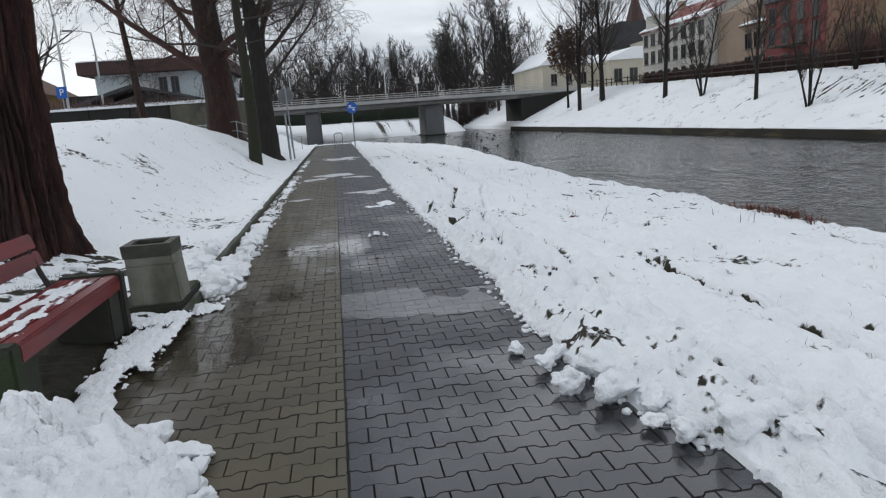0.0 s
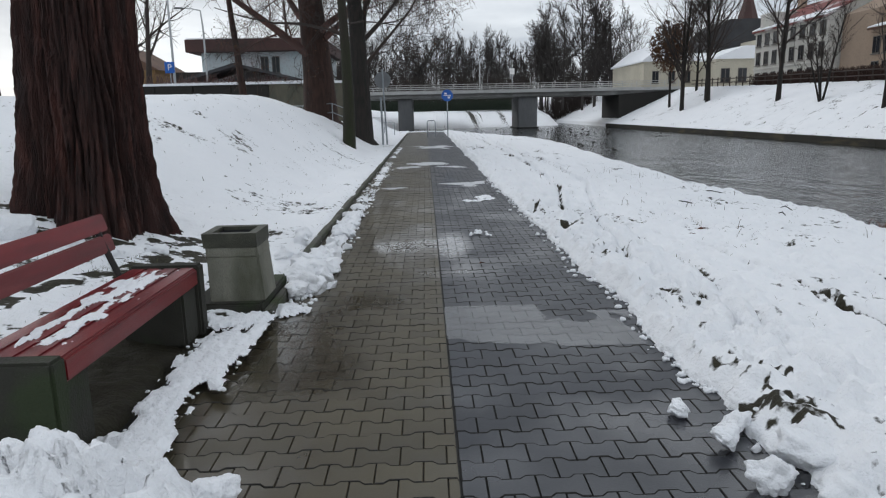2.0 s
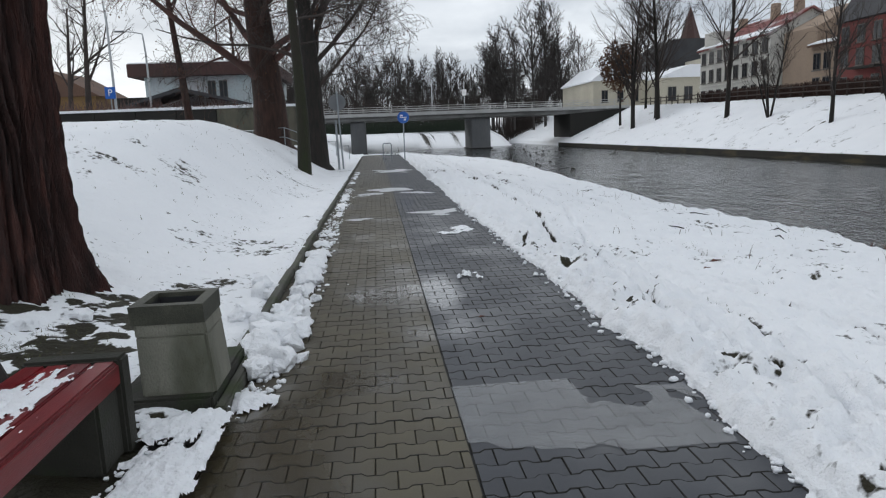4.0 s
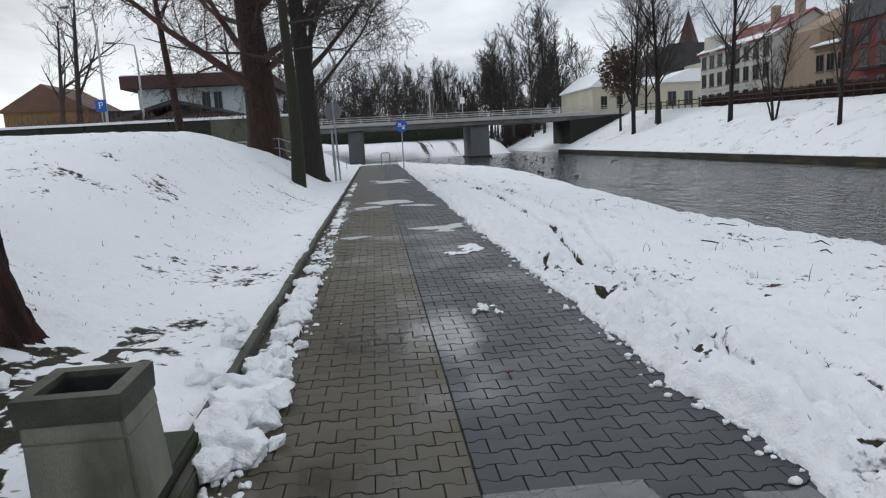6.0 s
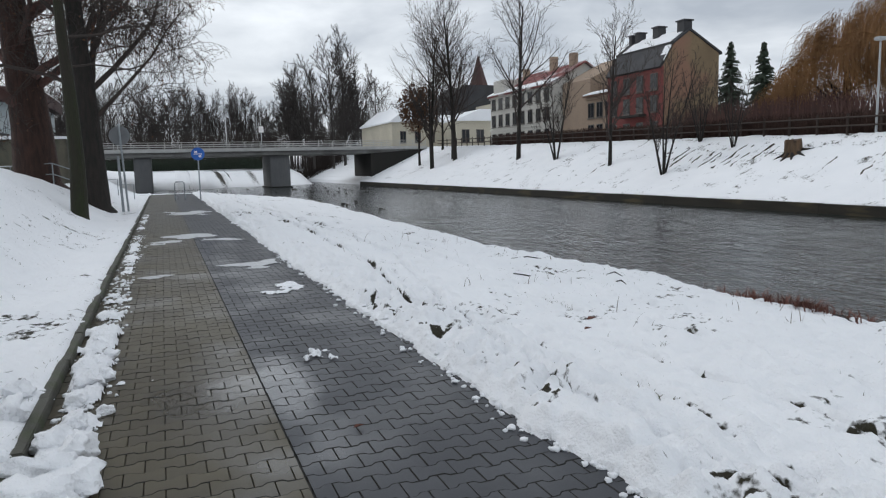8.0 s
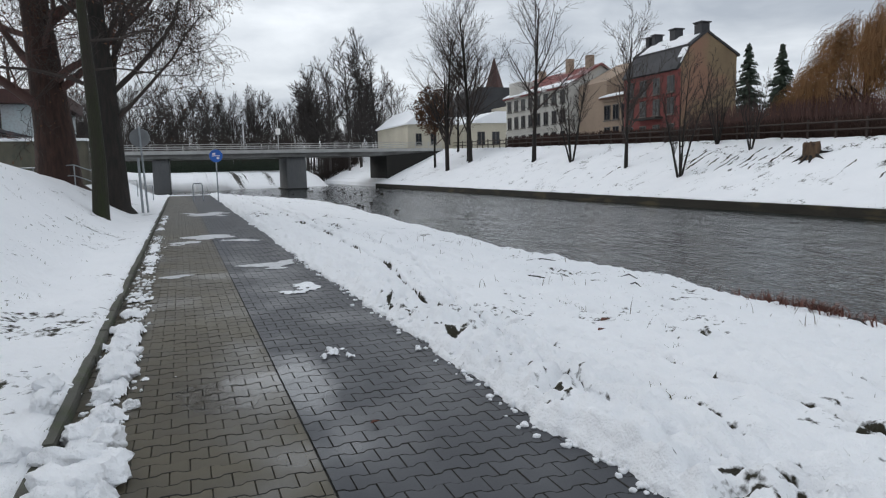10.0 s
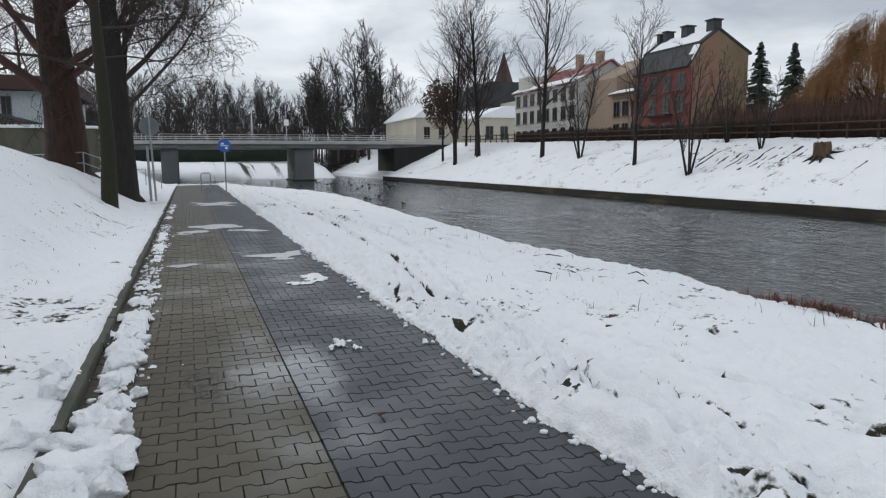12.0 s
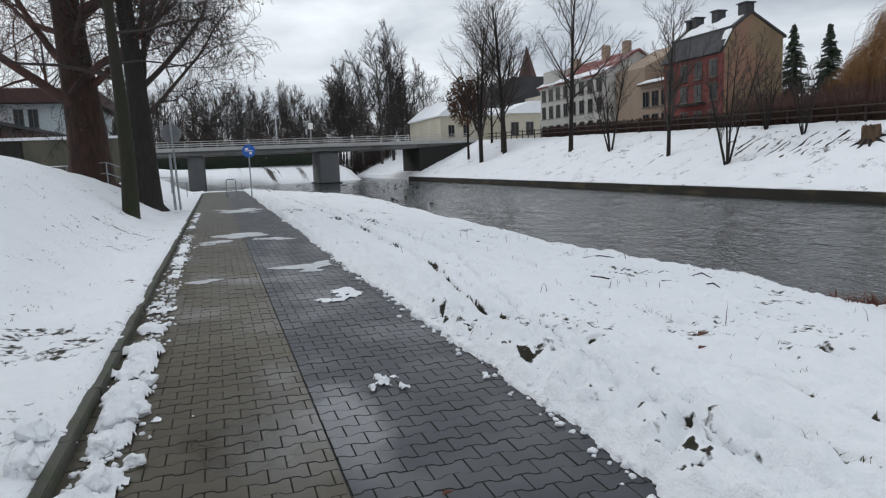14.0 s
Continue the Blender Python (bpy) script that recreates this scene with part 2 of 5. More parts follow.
REED = mat("rusty_reeds", (0.13, 0.045, 0.03), 0.85, (0.07, 0.03, 0.02), 3, 30, 0)
STUMP_WOOD = mat("stump_wood", (0.13, 0.08, 0.045), 0.9, (0.03, 0.02, 0.013), 2, 20, 0.6, stretch=(2, 2, 0.4))
FENCE = mat("dark_fence", (0.03, 0.018, 0.014), 0.8, (0.045, 0.028, 0.02), 2, 20, 0.2)
HEDGE = mat("winter_hedge", (0.055, 0.028, 0.02), 0.95, (0.035, 0.02, 0.015), 1, 12, 0)
GLASS = mat("window_glass", (0.02, 0.022, 0.026), 0.12, (0.03, 0.033, 0.04), 1, 8, 0)
FRAME = mat("window_frame", (0.14, 0.125, 0.11), 0.6, (0.1, 0.09, 0.08), 2, 20, 0.05)
RED_WALL = mat("red_render", (0.21, 0.056, 0.05), 0.9, (0.15, 0.042, 0.038), 0.4, 8, 0.2, spots=(0.12, 0.05, 0.045))
TAN_WALL = mat("peeling_tan_render", (0.27, 0.2, 0.12), 0.95, (0.18, 0.13, 0.08), 0.35, 5, 0.3, spots=(0.28, 0.16, 0.11))
WHITE_WALL = mat("off_white_render", (0.6, 0.585, 0.54), 0.9, (0.5, 0.49, 0.46), 0.3, 6, 0.1)
CREAM_WALL = mat("cream_render", (0.55, 0.51, 0.41), 0.9, (0.47, 0.43, 0.34), 0.3, 6, 0.1)
BEIGE_WALL = mat("beige_render", (0.36, 0.27, 0.2), 0.9, (0.28, 0.21, 0.16), 0.3, 6, 0.1)
BROWN_ROOF = mat("brown_roof", (0.13, 0.07, 0.045), 0.85, (0.09, 0.05, 0.035), 0.5, 8, 0.2)
SLATE = mat("dark_slate", (0.035, 0.036, 0.04), 0.75, (0.055, 0.055, 0.06), 0.5, 8, 0.2)
TILE_RED = mat("red_tiles", (0.21, 0.055, 0.05), 0.8, (0.15, 0.045, 0.04), 0.5, 8, 0.2, spots=(0.6, 0.58, 0.58))
FASCIA = mat("brown_fascia", (0.07, 0.03, 0.026), 0.7, (0.05, 0.024, 0.02), 0.5, 8, 0.1)
PANEL = mat("white_panels", (0.55, 0.56, 0.58), 0.7, (0.48, 0.61, 0.63), 0.3, 6, 0.05)
PINK = mat("pink_plinth", (0.3, 0.11, 0.09), 0.9, (0.24, 0.09, 0.075), 0.4, 8, 0.1)
YELLOW = mat("ochre_render", (0.2, 0.12, 0.05), 0.9, (0.16, 0.1, 0.04), 0.4, 8, 0.1)


# ---- building helpers ----
def mesh_of(name, verts, faces, material, smooth=False):
    me = bpy.data.meshes.new(name)
    me.from_pydata(verts, [], faces)
    me.materials.append(material)
    if smooth:
        me.polygons.foreach_set("use_smooth", [True] * len(me.polygons))
    me.update()
    return me


def part(name, bm, material, parent, label=""):
    """Links a bmesh, or ready mesh, as one object under a thing or a part."""
    if isinstance(bm, bmesh.types.BMesh):
        me = bpy.data.meshes.new(name)
        bm.to_mesh(me)
        bm.free()
        me.materials.append(material)
    else:
        me = bm
    ob = new(name, me)
    ob.parent = parent
    return tagged(ob, label)


def thing(name, at, label, category, group="", kind="", turn=0.0):
    e = new(name)
    e.empty_display_size = 0.2
    e.matrix_world = pose(*at, 0, 0, turn)
    return tagged(e, label, category, group, kind)


def box(bm, lo, hi, bevel=0.0):
    """Adds a box between two corners to a bmesh; returns it."""
    made = bmesh.ops.create_cube(bm, size=1.0)["verts"]
    for v in made:
        v.co = Vector([lo[i] + (v.co[i] + 0.5) * (hi[i] - lo[i]) for i in range(3)])
    if bevel:
        edges = list({e for v in made for e in v.link_edges})
        bmesh.ops.bevel(bm, geom=edges, offset=bevel, segments=2, affect="EDGES")
    return bm


def slab(lo, hi, bevel=0.0):
    return box(bmesh.new(), lo, hi, bevel)


def prism(profile, y0, y1):
    """A profile in x and z drawn out along y."""
    bm = bmesh.new()
    a = [bm.verts.new((x, y0, z)) for x, z in profile]
    b = [bm.verts.new((x, y1, z)) for x, z in profile]
    bm.faces.new(a)
    bm.faces.new(b[::-1])
    k = len(a)
    for i in range(k):
        bm.faces.new((a[i], b[i], b[(i + 1) % k], a[(i + 1) % k]))
    bmesh.ops.recalc_face_normals(bm, faces=bm.faces)
    return bm


def rod(points, radii, sides=8):
    """A tapered tube through points."""
    verts, faces = [], []
    tube(verts, faces, [Vector(p) for p in points], radii, sides)
    bm = bmesh.new()
    vs = [bm.verts.new(v) for v in verts]
    for f in faces:
        bm.faces.new([vs[i] for i in f])
    return bm


def tube(verts, faces, pts, radii, sides):
    base = len(verts)
    for i, p in enumerate(pts):
        d = (pts[min(i + 1, len(pts) - 1)] - pts[max(i - 1, 0)])
        d = d.normalized() if d.length > 1e-6 else Vector((0, 0, 1))
        a = d.cross(Vector((0.31, 0.95, 0.05))).normalized()
        b = d.cross(a)
        for k in range(sides):
            w = 2 * math.pi * k / sides
            verts.append(p + (a * math.cos(w) + b * math.sin(w)) * radii[i])
    for i in range(len(pts) - 1):
        for k in range(sides):
            k2 = (k + 1) % sides
            faces.append((base + i * sides + k, base + i * sides + k2, base + (i + 1) * sides + k2, base + (i + 1) * sides + k))
    faces.append(tuple(base + (len(pts) - 1) * sides + k for k in range(sides)))


TABLE = np.random.RandomState(5).rand(512, 512)


def value_noise(x, y):
    xi, yi = np.floor(x).astype(int), np.floor(y).astype(int)
    fx, fy = x - xi, y - yi
    fx, fy = fx * fx * (3 - 2 * fx), fy * fy * (3 - 2 * fy)
    g = lambda a, b: TABLE[a % 512, b % 512]
    return (g(xi, yi) * (1 - fx) + g(xi + 1, yi) * fx) * (1 - fy) + (g(xi, yi + 1) * (1 - fx) + g(xi + 1, yi + 1) * fx) * fy


def fbm(x, y, scale, octaves=4):
    total, amp, norm = 0.0, 1.0, 0.0
    for o in range(octaves):
        total = total + amp * value_noise(x * scale + 17.3 * o, y * scale + 9.1 * o)
        norm, amp, scale = norm + amp, amp * 0.5, scale * 2.03
    return total / norm


def step(a, b, v):
    s = np.clip((v - a) / (b - a), 0, 1)
    return s * s * (3 - 2 * s)


# ---- the ground ----
WATER_Z = -1.0
BANK_TOP = lambda y: 2.58 + (np.clip(y, 10, 110) - 29.5) * 0.023
BANK_X = lambda y: 26.3 + (BANK_TOP(y) + 0.4) / 0.45


def river_edge(y):
    return np.interp(y, [-40, 9, 10.2, 11.1, 12.2, 13.3, 15.6, 18.9, 27.6, 38, 47, 56, 62], [7.75, 7.75, 7.65, 7.45, 7.5, 8.0, 7.4, 7.15, 7.55, 8.4, 9.2, 9.8, 6])


def ground_height(x, y):
    """The lie of the land without the snow's fine relief."""
    u = -1.6 - x
    k = np.interp(y, [0, 6, 10, 16, 22, 30, 37, 46, 55], [0.2, 0.22, 0.5, 0.95, 1.0, 0.78, 0.47, 0.5, 0.7])
    left = 0.06 + 0.06 * step(-0.1, 0.5, u) * step(12, 6, y) + 2.0 * step(0.2, 3.6, u) * k + 0.012 * np.clip(u - 6, 0, 60) + 1.6 * step(46.2, 46.9, y) * step(4, 9, u)
    e = river_edge(y)
    right = -0.1 * np.clip(x - 1.85, 0, 100) + 0.032
    right = right - 0.75 * step(e - 0.5, e + 0.7, x) - 0.5 * step(e, e + 3, x)
    z = np.where(x < 0, left, right)
    # the mouth of the side stream beyond the end of the path
    mouth = step(55, 60, y) * step(-14, -9, x) * (1 - step(100, 118, y))
    z = z * (1 - mouth) + (-1.7) * mouth
    beyond = step(100, 135, y)
    z = np.where(x < 22, z * (1 - beyond) + beyond * 1.8, z)
    far = np.minimum(-0.45 + 0.45 * (x - 26.3), BANK_TOP(y))
    return np.where(x > 26.05, far, z)


def snow_relief(x, y):
    z = 0.10 * (fbm(x, y, 0.25, 3) - 0.5) + 0.09 * (fbm(x, y, 1.6, 4) - 0.5) + 0.06 * (fbm(x, y, 6, 3) - 0.5)
    return z * np.where(np.abs(x) < 26, 1.0, 1.6)


def right_edge(y):
    return 1.34 - 0.07 * step(6, 14, y) + 0.26 * step(4.0, 2.1, y) + 0.16 * (fbm(y, y * 0 + 3, 1.3, 4) - 0.5) + 0.1 * (fbm(y, y * 0 + 8, 7, 2) - 0.5)


def left_edge(y):
    return -1.38 - 0.25 * step(5.9, 5.4, y) + 0.1 * (fbm(y, y * 0 + 5, 1.7, 4) - 0.5)


def build_ground():
    xs = np.concatenate([-np.geomspace(2500, 30, 30), np.arange(-29, -8, 0.7), np.arange(-8, -3, 0.14), np.arange(-3, -1.05, 0.028), np.arange(-1.0, 1.05, 0.25),
                         np.arange(1.06, 3.5, 0.02), np.arange(3.5, 6.0, 0.036), np.arange(6.0, 9.6, 0.06), np.arange(9.8, 25.5, 1.2), np.arange(25.75, 26.2, 0.1), np.arange(26.3, 40, 0.22), np.geomspace(41, 2500, 30)])
    ys = np.concatenate([-np.geomspace(2500, 3, 26), np.arange(-2, 2, 0.25), np.arange(2, 11, 0.03), 11 + np.cumsum(np.geomspace(0.032, 1.9, 210))])
    ys = np.concatenate([ys, np.geomspace(ys[-1] + 3, 2800, 30)])
    X, Y = np.meshgrid(xs, ys)
    Z = ground_height(X, Y) + snow_relief(X, Y) * np.where(X > 0, 0.25 + 0.75 * step(1.6, 2.3, X), 1.0)
    bare = np.full(X.shape, 0.2)
    bare += 0.5 * (fbm(X, Y, 1.1, 4) - 0.5)
    # ruts trodden along the river side, broken into short lengths
    for off, wob in ((2.3, 0.5), (3.7, 0.6), (4.3, 0.5), (5.1, 0.8)):
        c = off + 1.6 * wob * (fbm(Y, Y * 0 + off * 7, 0.22, 2) - 0.5) + 0.05 * (math.sin(off * 23) + 0.3) * (Y - 8)
        g = np.exp(-((X - c) / 0.06) ** 2) * step(0.44, 0.56, fbm(X, Y + off * 9, 1.1, 3))
        Z += -0.085 * g + 0.03 * np.exp(-((X - c - 0.14) / 0.07) ** 2) * step(0.44, 0.56, fbm(X, Y + off * 9, 1.1, 3))
        bare += 0.2 * g * step(0.4, 0.6, fbm(X, Y, 4, 3))
    # two trodden trails: a cracked crust line with a footprint every pace
    for ty, tx, seed, soil in (((2, 6.3, 7.5, 8.2, 8.85, 9.5, 10, 10.6, 14, 22), (3.1, 3.13, 3.05, 3.0, 2.75, 2.5, 1.97, 1.78, 2.45, 2.9), 1.0, 0.42),
                         ((2, 5.3, 6, 6.8, 9, 9.9, 12, 16), (2.1, 1.92, 1.88, 1.8, 1.98, 2.07, 2.6, 3.4), 5.0, 0.2)):
        c = np.interp(Y, ty, tx) + 0.16 * (fbm(Y, Y * 0 + seed, 2.2, 3) - 0.5)
        along = step(0.26, 0.42, fbm(X * 0.5, Y + seed * 9, 1.5, 3))
        crack = np.exp(-((X - c) / 0.03) ** 2) * along
        pace = np.floor(Y / 0.33)
        mid = (pace + 0.5) * 0.33 + 0.1 * np.sin(pace * 7.7 + seed)
        side = c + 0.1 * np.where(pace % 2 > 0, 1, -1) + 0.08 * np.sin(pace * 3.1)
        print_ = np.exp(-(((X - side) / 0.07) ** 4 + ((Y - mid) / 0.12) ** 4)) * (np.sin(pace * 5.3 + seed) > -0.2)
        Z += -0.10 * crack + 0.03 * np.exp(-((X - c - 0.08) / 0.05) ** 2) * along - 0.075 * print_
        bare += soil * crack * step(0.36, 0.5, fbm(X, Y, 9, 3)) + 0.15 * print_ * step(0.5, 0.62, fbm(X, Y, 14, 2))
    # bare soil under the bench, thin cover near it
    bench = step(-2.3, -2.2, X) * step(-1.42, -1.55, X) * step(3.3, 3.5, Y) * step(5.75, 5.45, Y)
    thin = step(-6, -2.6, X) * step(-1.5, -2.2, X) * step(1.5, 3, Y) * step(9.5, 7.5, Y)
    bare += 0.8 * bench + 0.1 * thin + 0.3 * thin * step(0.56, 0.66, fbm(X, Y, 7, 3))
    Z -= 0.05 * bench
    # grass showing at the paving's edge
    verge = np.exp(-(((X - 1.55) / 0.22) ** 2 + ((Y - 3.9) / 0.5) ** 2)) + np.exp(-(((X - 1.7) / 0.25) ** 2 + ((Y - 2.6) / 0.4) ** 2))
    bare += 0.24 * verge * step(0.45, 0.6, fbm(X, Y, 9, 3))
    slope = step(26.5, 28, X) * step(60, 33, X) * step(130, 10, Y)
    bare += 0.045 * slope
    bare += 0.35 * step(0.6, 0.68, fbm(X, Y, 0.8, 3)) * step(7.2, 8.2, X) * step(20, 8, X) * step(16, 22, Y)
    # a ragged bank of snow up to the paving
    er, el = right_edge(Y), left_edge(Y)
    lump = fbm(X, Y, 8, 4)
    bare += 0.2 * step(0.04, 0.12, X - er) * step(0.45, 0.25, X - er) * step(0.6, 0.68, fbm(X, Y, 13, 3)) * step(20, 12, Y)
    rise = step(0, 0.14, X - er) * (0.045 + 0.24 * (lump - 0.32)) * (1 - 0.6 * step(0.5, 1.2, X - er))
    rise_l = step(0, 0.10, el - X) * (0.02 + 0.05 * (lump - 0.3)) * (1 - 0.7 * step(0.3, 0.8, el - X))
    on_path = (X < er) & (X > el)
    Z = np.where(X > 0, Z + rise, Z + rise_l)
    Z = np.where(on_path, -0.06, Z)
    Z = np.where((Y > 55) & on_path, ground_height(X, Y), Z)
    rows, cols = X.shape
    verts = np.stack([X.ravel(), Y.ravel(), Z.ravel()], 1)
    i = np.arange((rows - 1) * cols).reshape(rows - 1, cols)[:, :-1].ravel()
    faces = np.stack([i, i + 1, i + cols + 1, i + cols], 1)
    me = bpy.data.meshes.new("ground")
    me.vertices.add(len(verts))
    me.vertices.foreach_set("co", verts.ravel())
    me.loops.add(faces.size)
    me.loops.foreach_set("vertex_index", faces.ravel().astype(np.int32))
    me.polygons.add(len(faces))
    me.polygons.foreach_set("loop_start", np.arange(0, faces.size, 4, dtype=np.int32))
    me.polygons.foreach_set("use_smooth", np.ones(len(faces), dtype=bool))
    me.update(calc_edges=True)
    at = me.attributes.new("bare", "FLOAT", "POINT")
    at.data.foreach_set("value", bare.ravel().astype(np.float32))
    me.materials.append(SNOW)
    tagged(new("ground", me), "thin wet snow over grass on both river banks", "ground", kind="structure")


def land(x, y):
    """The snow's surface at one place."""
    a, b = np.array([float(x)]), np.array([float(y)])
    return float((ground_height(a, b) + snow_relief(a, b))[0])


build_ground()
part("water", slab((5, -400, -2.0), (26.0, 420, WATER_Z)), WATER, None)
tagged(bpy.data.objects["water"], "dark grey rippled river under an overcast sky", "river", kind="structure")
stream = part("water", slab((-60, 55.5, -2.0), (4.996, 124, WATER_Z)), WATER, None)
tagged(stream, "shallow side stream joining the river by the bridge", "stream", kind="structure")

river_wall = thing("river_wall", (25.75, 0, 0), "dark wet concrete embankment wall with a snowy top", "wall", kind="structure")
for i in range(26):
    part("wall_section", slab((0, -30 + i * 5.0, -1.6), (0.42 + 0.02 * (i % 3), -30.003 + (i + 1) * 5.0, -0.57 + 0.012 * (i % 2)), 0.01), RIVER_WALL, river_wall)


def bank_runnels():
    """Bare earth streaks that run straight down the far slope."""
    rng = random.Random(21)
    verts, faces = [], []
    for y, x0, x1, w in [(32.6 + 0.62 * i + rng.uniform(-0.25, 0.25), 29.6 + rng.uniform(-0.5, 1.0), 31.6 + rng.uniform(-0.4, 0.8), rng.uniform(0.05, 0.13)) for i in range(15)] + [(46.5, 28.6, 30.6, 0.09), (52, 29.2, 30.8, 0.07), (27.6, 28.8, 30.4, 0.07), (25.3, 28.5, 31.2, 0.08)]:
        pts, k = [], 7
        for i in range(k):
            x = x0 + (x1 - x0) * i / (k - 1)
            yy = y + 0.3 * i / (k - 1) + rng.uniform(-0.08, 0.08)
            pts.append(Vector((x, yy, land(x, yy) - 0.012)))
        tube(verts, faces, pts, [w * rng.uniform(0.35, 1.1) for _ in range(k)], 6)
    tagged(new("bank_runnels", mesh_of("bank_runnels", [v[:] for v in verts], faces, EARTH, True)), "dark bare streaks of earth down the snowy slope", "earth", kind="stuff")


bank_runnels()


# ---- bridge ----
def build_bridge():
    b = thing("bridge", (0, 100, 0), "flat concrete road bridge with pale steel railings over the river", "bridge")
    part("deck", slab((-45, 0, 3.45), (36, 9, 4.15), 0.03), CONCRETE, b)
    part("edge_beam", slab((-45, -0.35, 4.0), (36.2, 0.3, 4.42), 0.03), RAIL, b, "pale snow-dusted edge beam")
    part("edge_beam", slab((-45, 8.7, 4.0), (36.2, 9.3, 4.42), 0.03), RAIL, b)
    for y in (-0.1, 9.05):
        for z in (4.75, 5.0, 5.28):
            part("rail", slab((-45, y - 0.035, z - 0.03), (36, y + 0.035, z + 0.03)), RAIL, b)
        post = slab((-0.04, -0.04, 0), (0.04, 0.04, 0.86))
        me = bpy.data.meshes.new("railing_post")
        post.to_mesh(me)
        post.free()
        me.materials.append(RAIL)
        for i in range(41):
            p = part("railing_post", me, RAIL, b)
            p.location = (-44 + i * 2.0, y, 4.42)
    for x0, x1, z in ((13.3, 16.0, -1.6), (-3.9, -1.8, -1.4)):
        part("pier", slab((x0, 0.6, z), (x1, 8.4, 3.46), 0.12), PIER, b, "grey concrete pier standing in the water")
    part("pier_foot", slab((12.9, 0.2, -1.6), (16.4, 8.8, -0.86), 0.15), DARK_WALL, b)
    part("abutment", prism([(27.5, -1.6), (29.4, -1.0), (36.4, 3.1), (36.4, 4.0), (27.5, 3.46)], -0.2, 9.2), DARK_WALL, b, "very dark abutment wall")
    part("wing_coping", prism([(28.9, -0.98), (29.5, -0.98), (36.7, 3.3), (36.1, 3.3)], -0.5, -0.21), CONCRETE, b, "pale sloping coping of the wing wall")
    for x in (-6.0, 8.5, 13.5):
        part("lamp_post", rod([(x, 9.4, 4.3), (x, 9.4, 9.2)], [0.07, 0.05]), LIGHT_POLE, b)
    part("notice_board", slab((13.15, 9.3, 7.0), (13.85, 9.36, 7.9)), SIGN_WHITE, b)


build_bridge()


# ---- trees ----
def grow(rng, start, direction, length, radius, level, spec, out):
    """Adds one limb and, from it, the smaller ones."""
    n = 6 if level == 0 else (5 if level < 3 else 4)
    pts, radii, d = [start], [radius], direction.normalized()
    end = radius * spec["taper"][min(level, len(spec["taper"]) - 1)]
    for i in range(n):
        bend = spec["bend"] * (0.22 if level == 0 else (1.0 if level == 1 else 1.5))
        d = (d + Vector((rng.uniform(-bend, bend), rng.uniform(-bend, bend), rng.uniform(-bend, bend) + (spec["lift"] if level else 0.0)
                         - (spec["droop"] * i / n if level >= spec["droop_from"] else 0)))).normalized()
        pts.append(pts[-1] + d * (length / n))
        radii.append(radius + (end - radius) * (i + 1) / n)
    out[min(level, 1)].append((pts, radii, 9 if level == 0 else (6 if level == 1 else (4 if level == 2 else 3))))
    if level >= spec["levels"]:
        return
    count = spec["kids"][min(level, len(spec["kids"]) - 1)]
    first = spec["bare"] if level == 0 else 0.15
    for k in range(count):
        f = first + (1 - first) * (k + rng.random() * 0.8) / count
        j = min(int(f * n), n - 1)
        p = pts[j].lerp(pts[j + 1], f * n - j)
        r = radii[j] + (radii[j + 1] - radii[j]) * (f * n - j)
        axis = (pts[j + 1] - pts[j]).normalized()
        side = axis.cross(Vector((rng.uniform(-1, 1), rng.uniform(-1, 1), rng.uniform(-0.3, 0.3)))).normalized()
        a = radians(rng.uniform(*spec["angle"]))
        grow(rng, p, axis * math.cos(a) + side * math.sin(a), length * rng.uniform(*spec["ratio"]) * (1.1 - 0.45 * f), max(r * rng.uniform(*spec["slim"]), spec["thin"]), level + 1, spec, out)


BASIC = dict(levels=3, kids=(11, 6, 5, 4), bare=0.3, bend=0.16, lift=0.06, droop=0.0, droop_from=9, taper=(0.25, 0.22, 0.25, 0.5), angle=(28, 62), ratio=(0.38, 0.58), thin=0.007, slim=(0.4, 0.62))


def tree_meshes(seed, height, radius, lean=(0, 0), bark=BARK, twigs=TWIG, flare=1.35, leaves=0, **changes):
    spec = dict(BASIC, **changes)
    rng = random.Random(seed)
    out = ([], [])
    grow(rng, Vector((0, 0, -0.2)), Vector((lean[0], lean[1], 1)), height, radius, 0, spec, out)
    pts, radii, _ = out[0][0]
    pts.insert(1, pts[0].lerp(pts[1], 0.12))
    radii.insert(1, radius * 1.03)
    radii[0] = radius * flare
    made = []
    for group, sides, material in ((out[0], 12, bark), (out[1], None, twigs)):
        verts, faces = [], []
        for p, r, s in group:
            tube(verts, faces, p, r, sides or s)
        made.append(mesh_of("limbs", [v[:] for v in verts], faces, material, True))
    if leaves:
        verts, faces = [], []
        tips = [p[-1] for p, r, s in out[1] if s == 3]
        for _ in range(leaves):
            p = rng.choice(tips) + Vector((rng.gauss(0, 0.05), rng.gauss(0, 0.05), rng.gauss(-0.03, 0.05)))
            a, b = (Vector((rng.gauss(0, 1), rng.gauss(0, 1), rng.gauss(0, 1))).normalized() * k for k in (0.06, 0.035))
            k = len(verts)
            verts += [(p - a)[:], (p + b)[:], (p + a)[:], (p - b)[:]]
            faces.append((k, k + 1, k + 2, k + 3))
        made.append(mesh_of("leaves", verts, faces, DEAD_LEAF))
    return made


def plant_tree(meshes, at, label, turn=0.0, group="", size=1.0, name="tree"):
    t = thing(name, at, label, "tree", group, turn=turn)
    t.scale = (size, size, size)
    part("trunk", meshes[0], None, t)
    part("crown", meshes[1], None, t)
    if len(meshes) > 2:
        part("foliage", meshes[2], None, t, "few withered leaves still on the twigs")
    return t


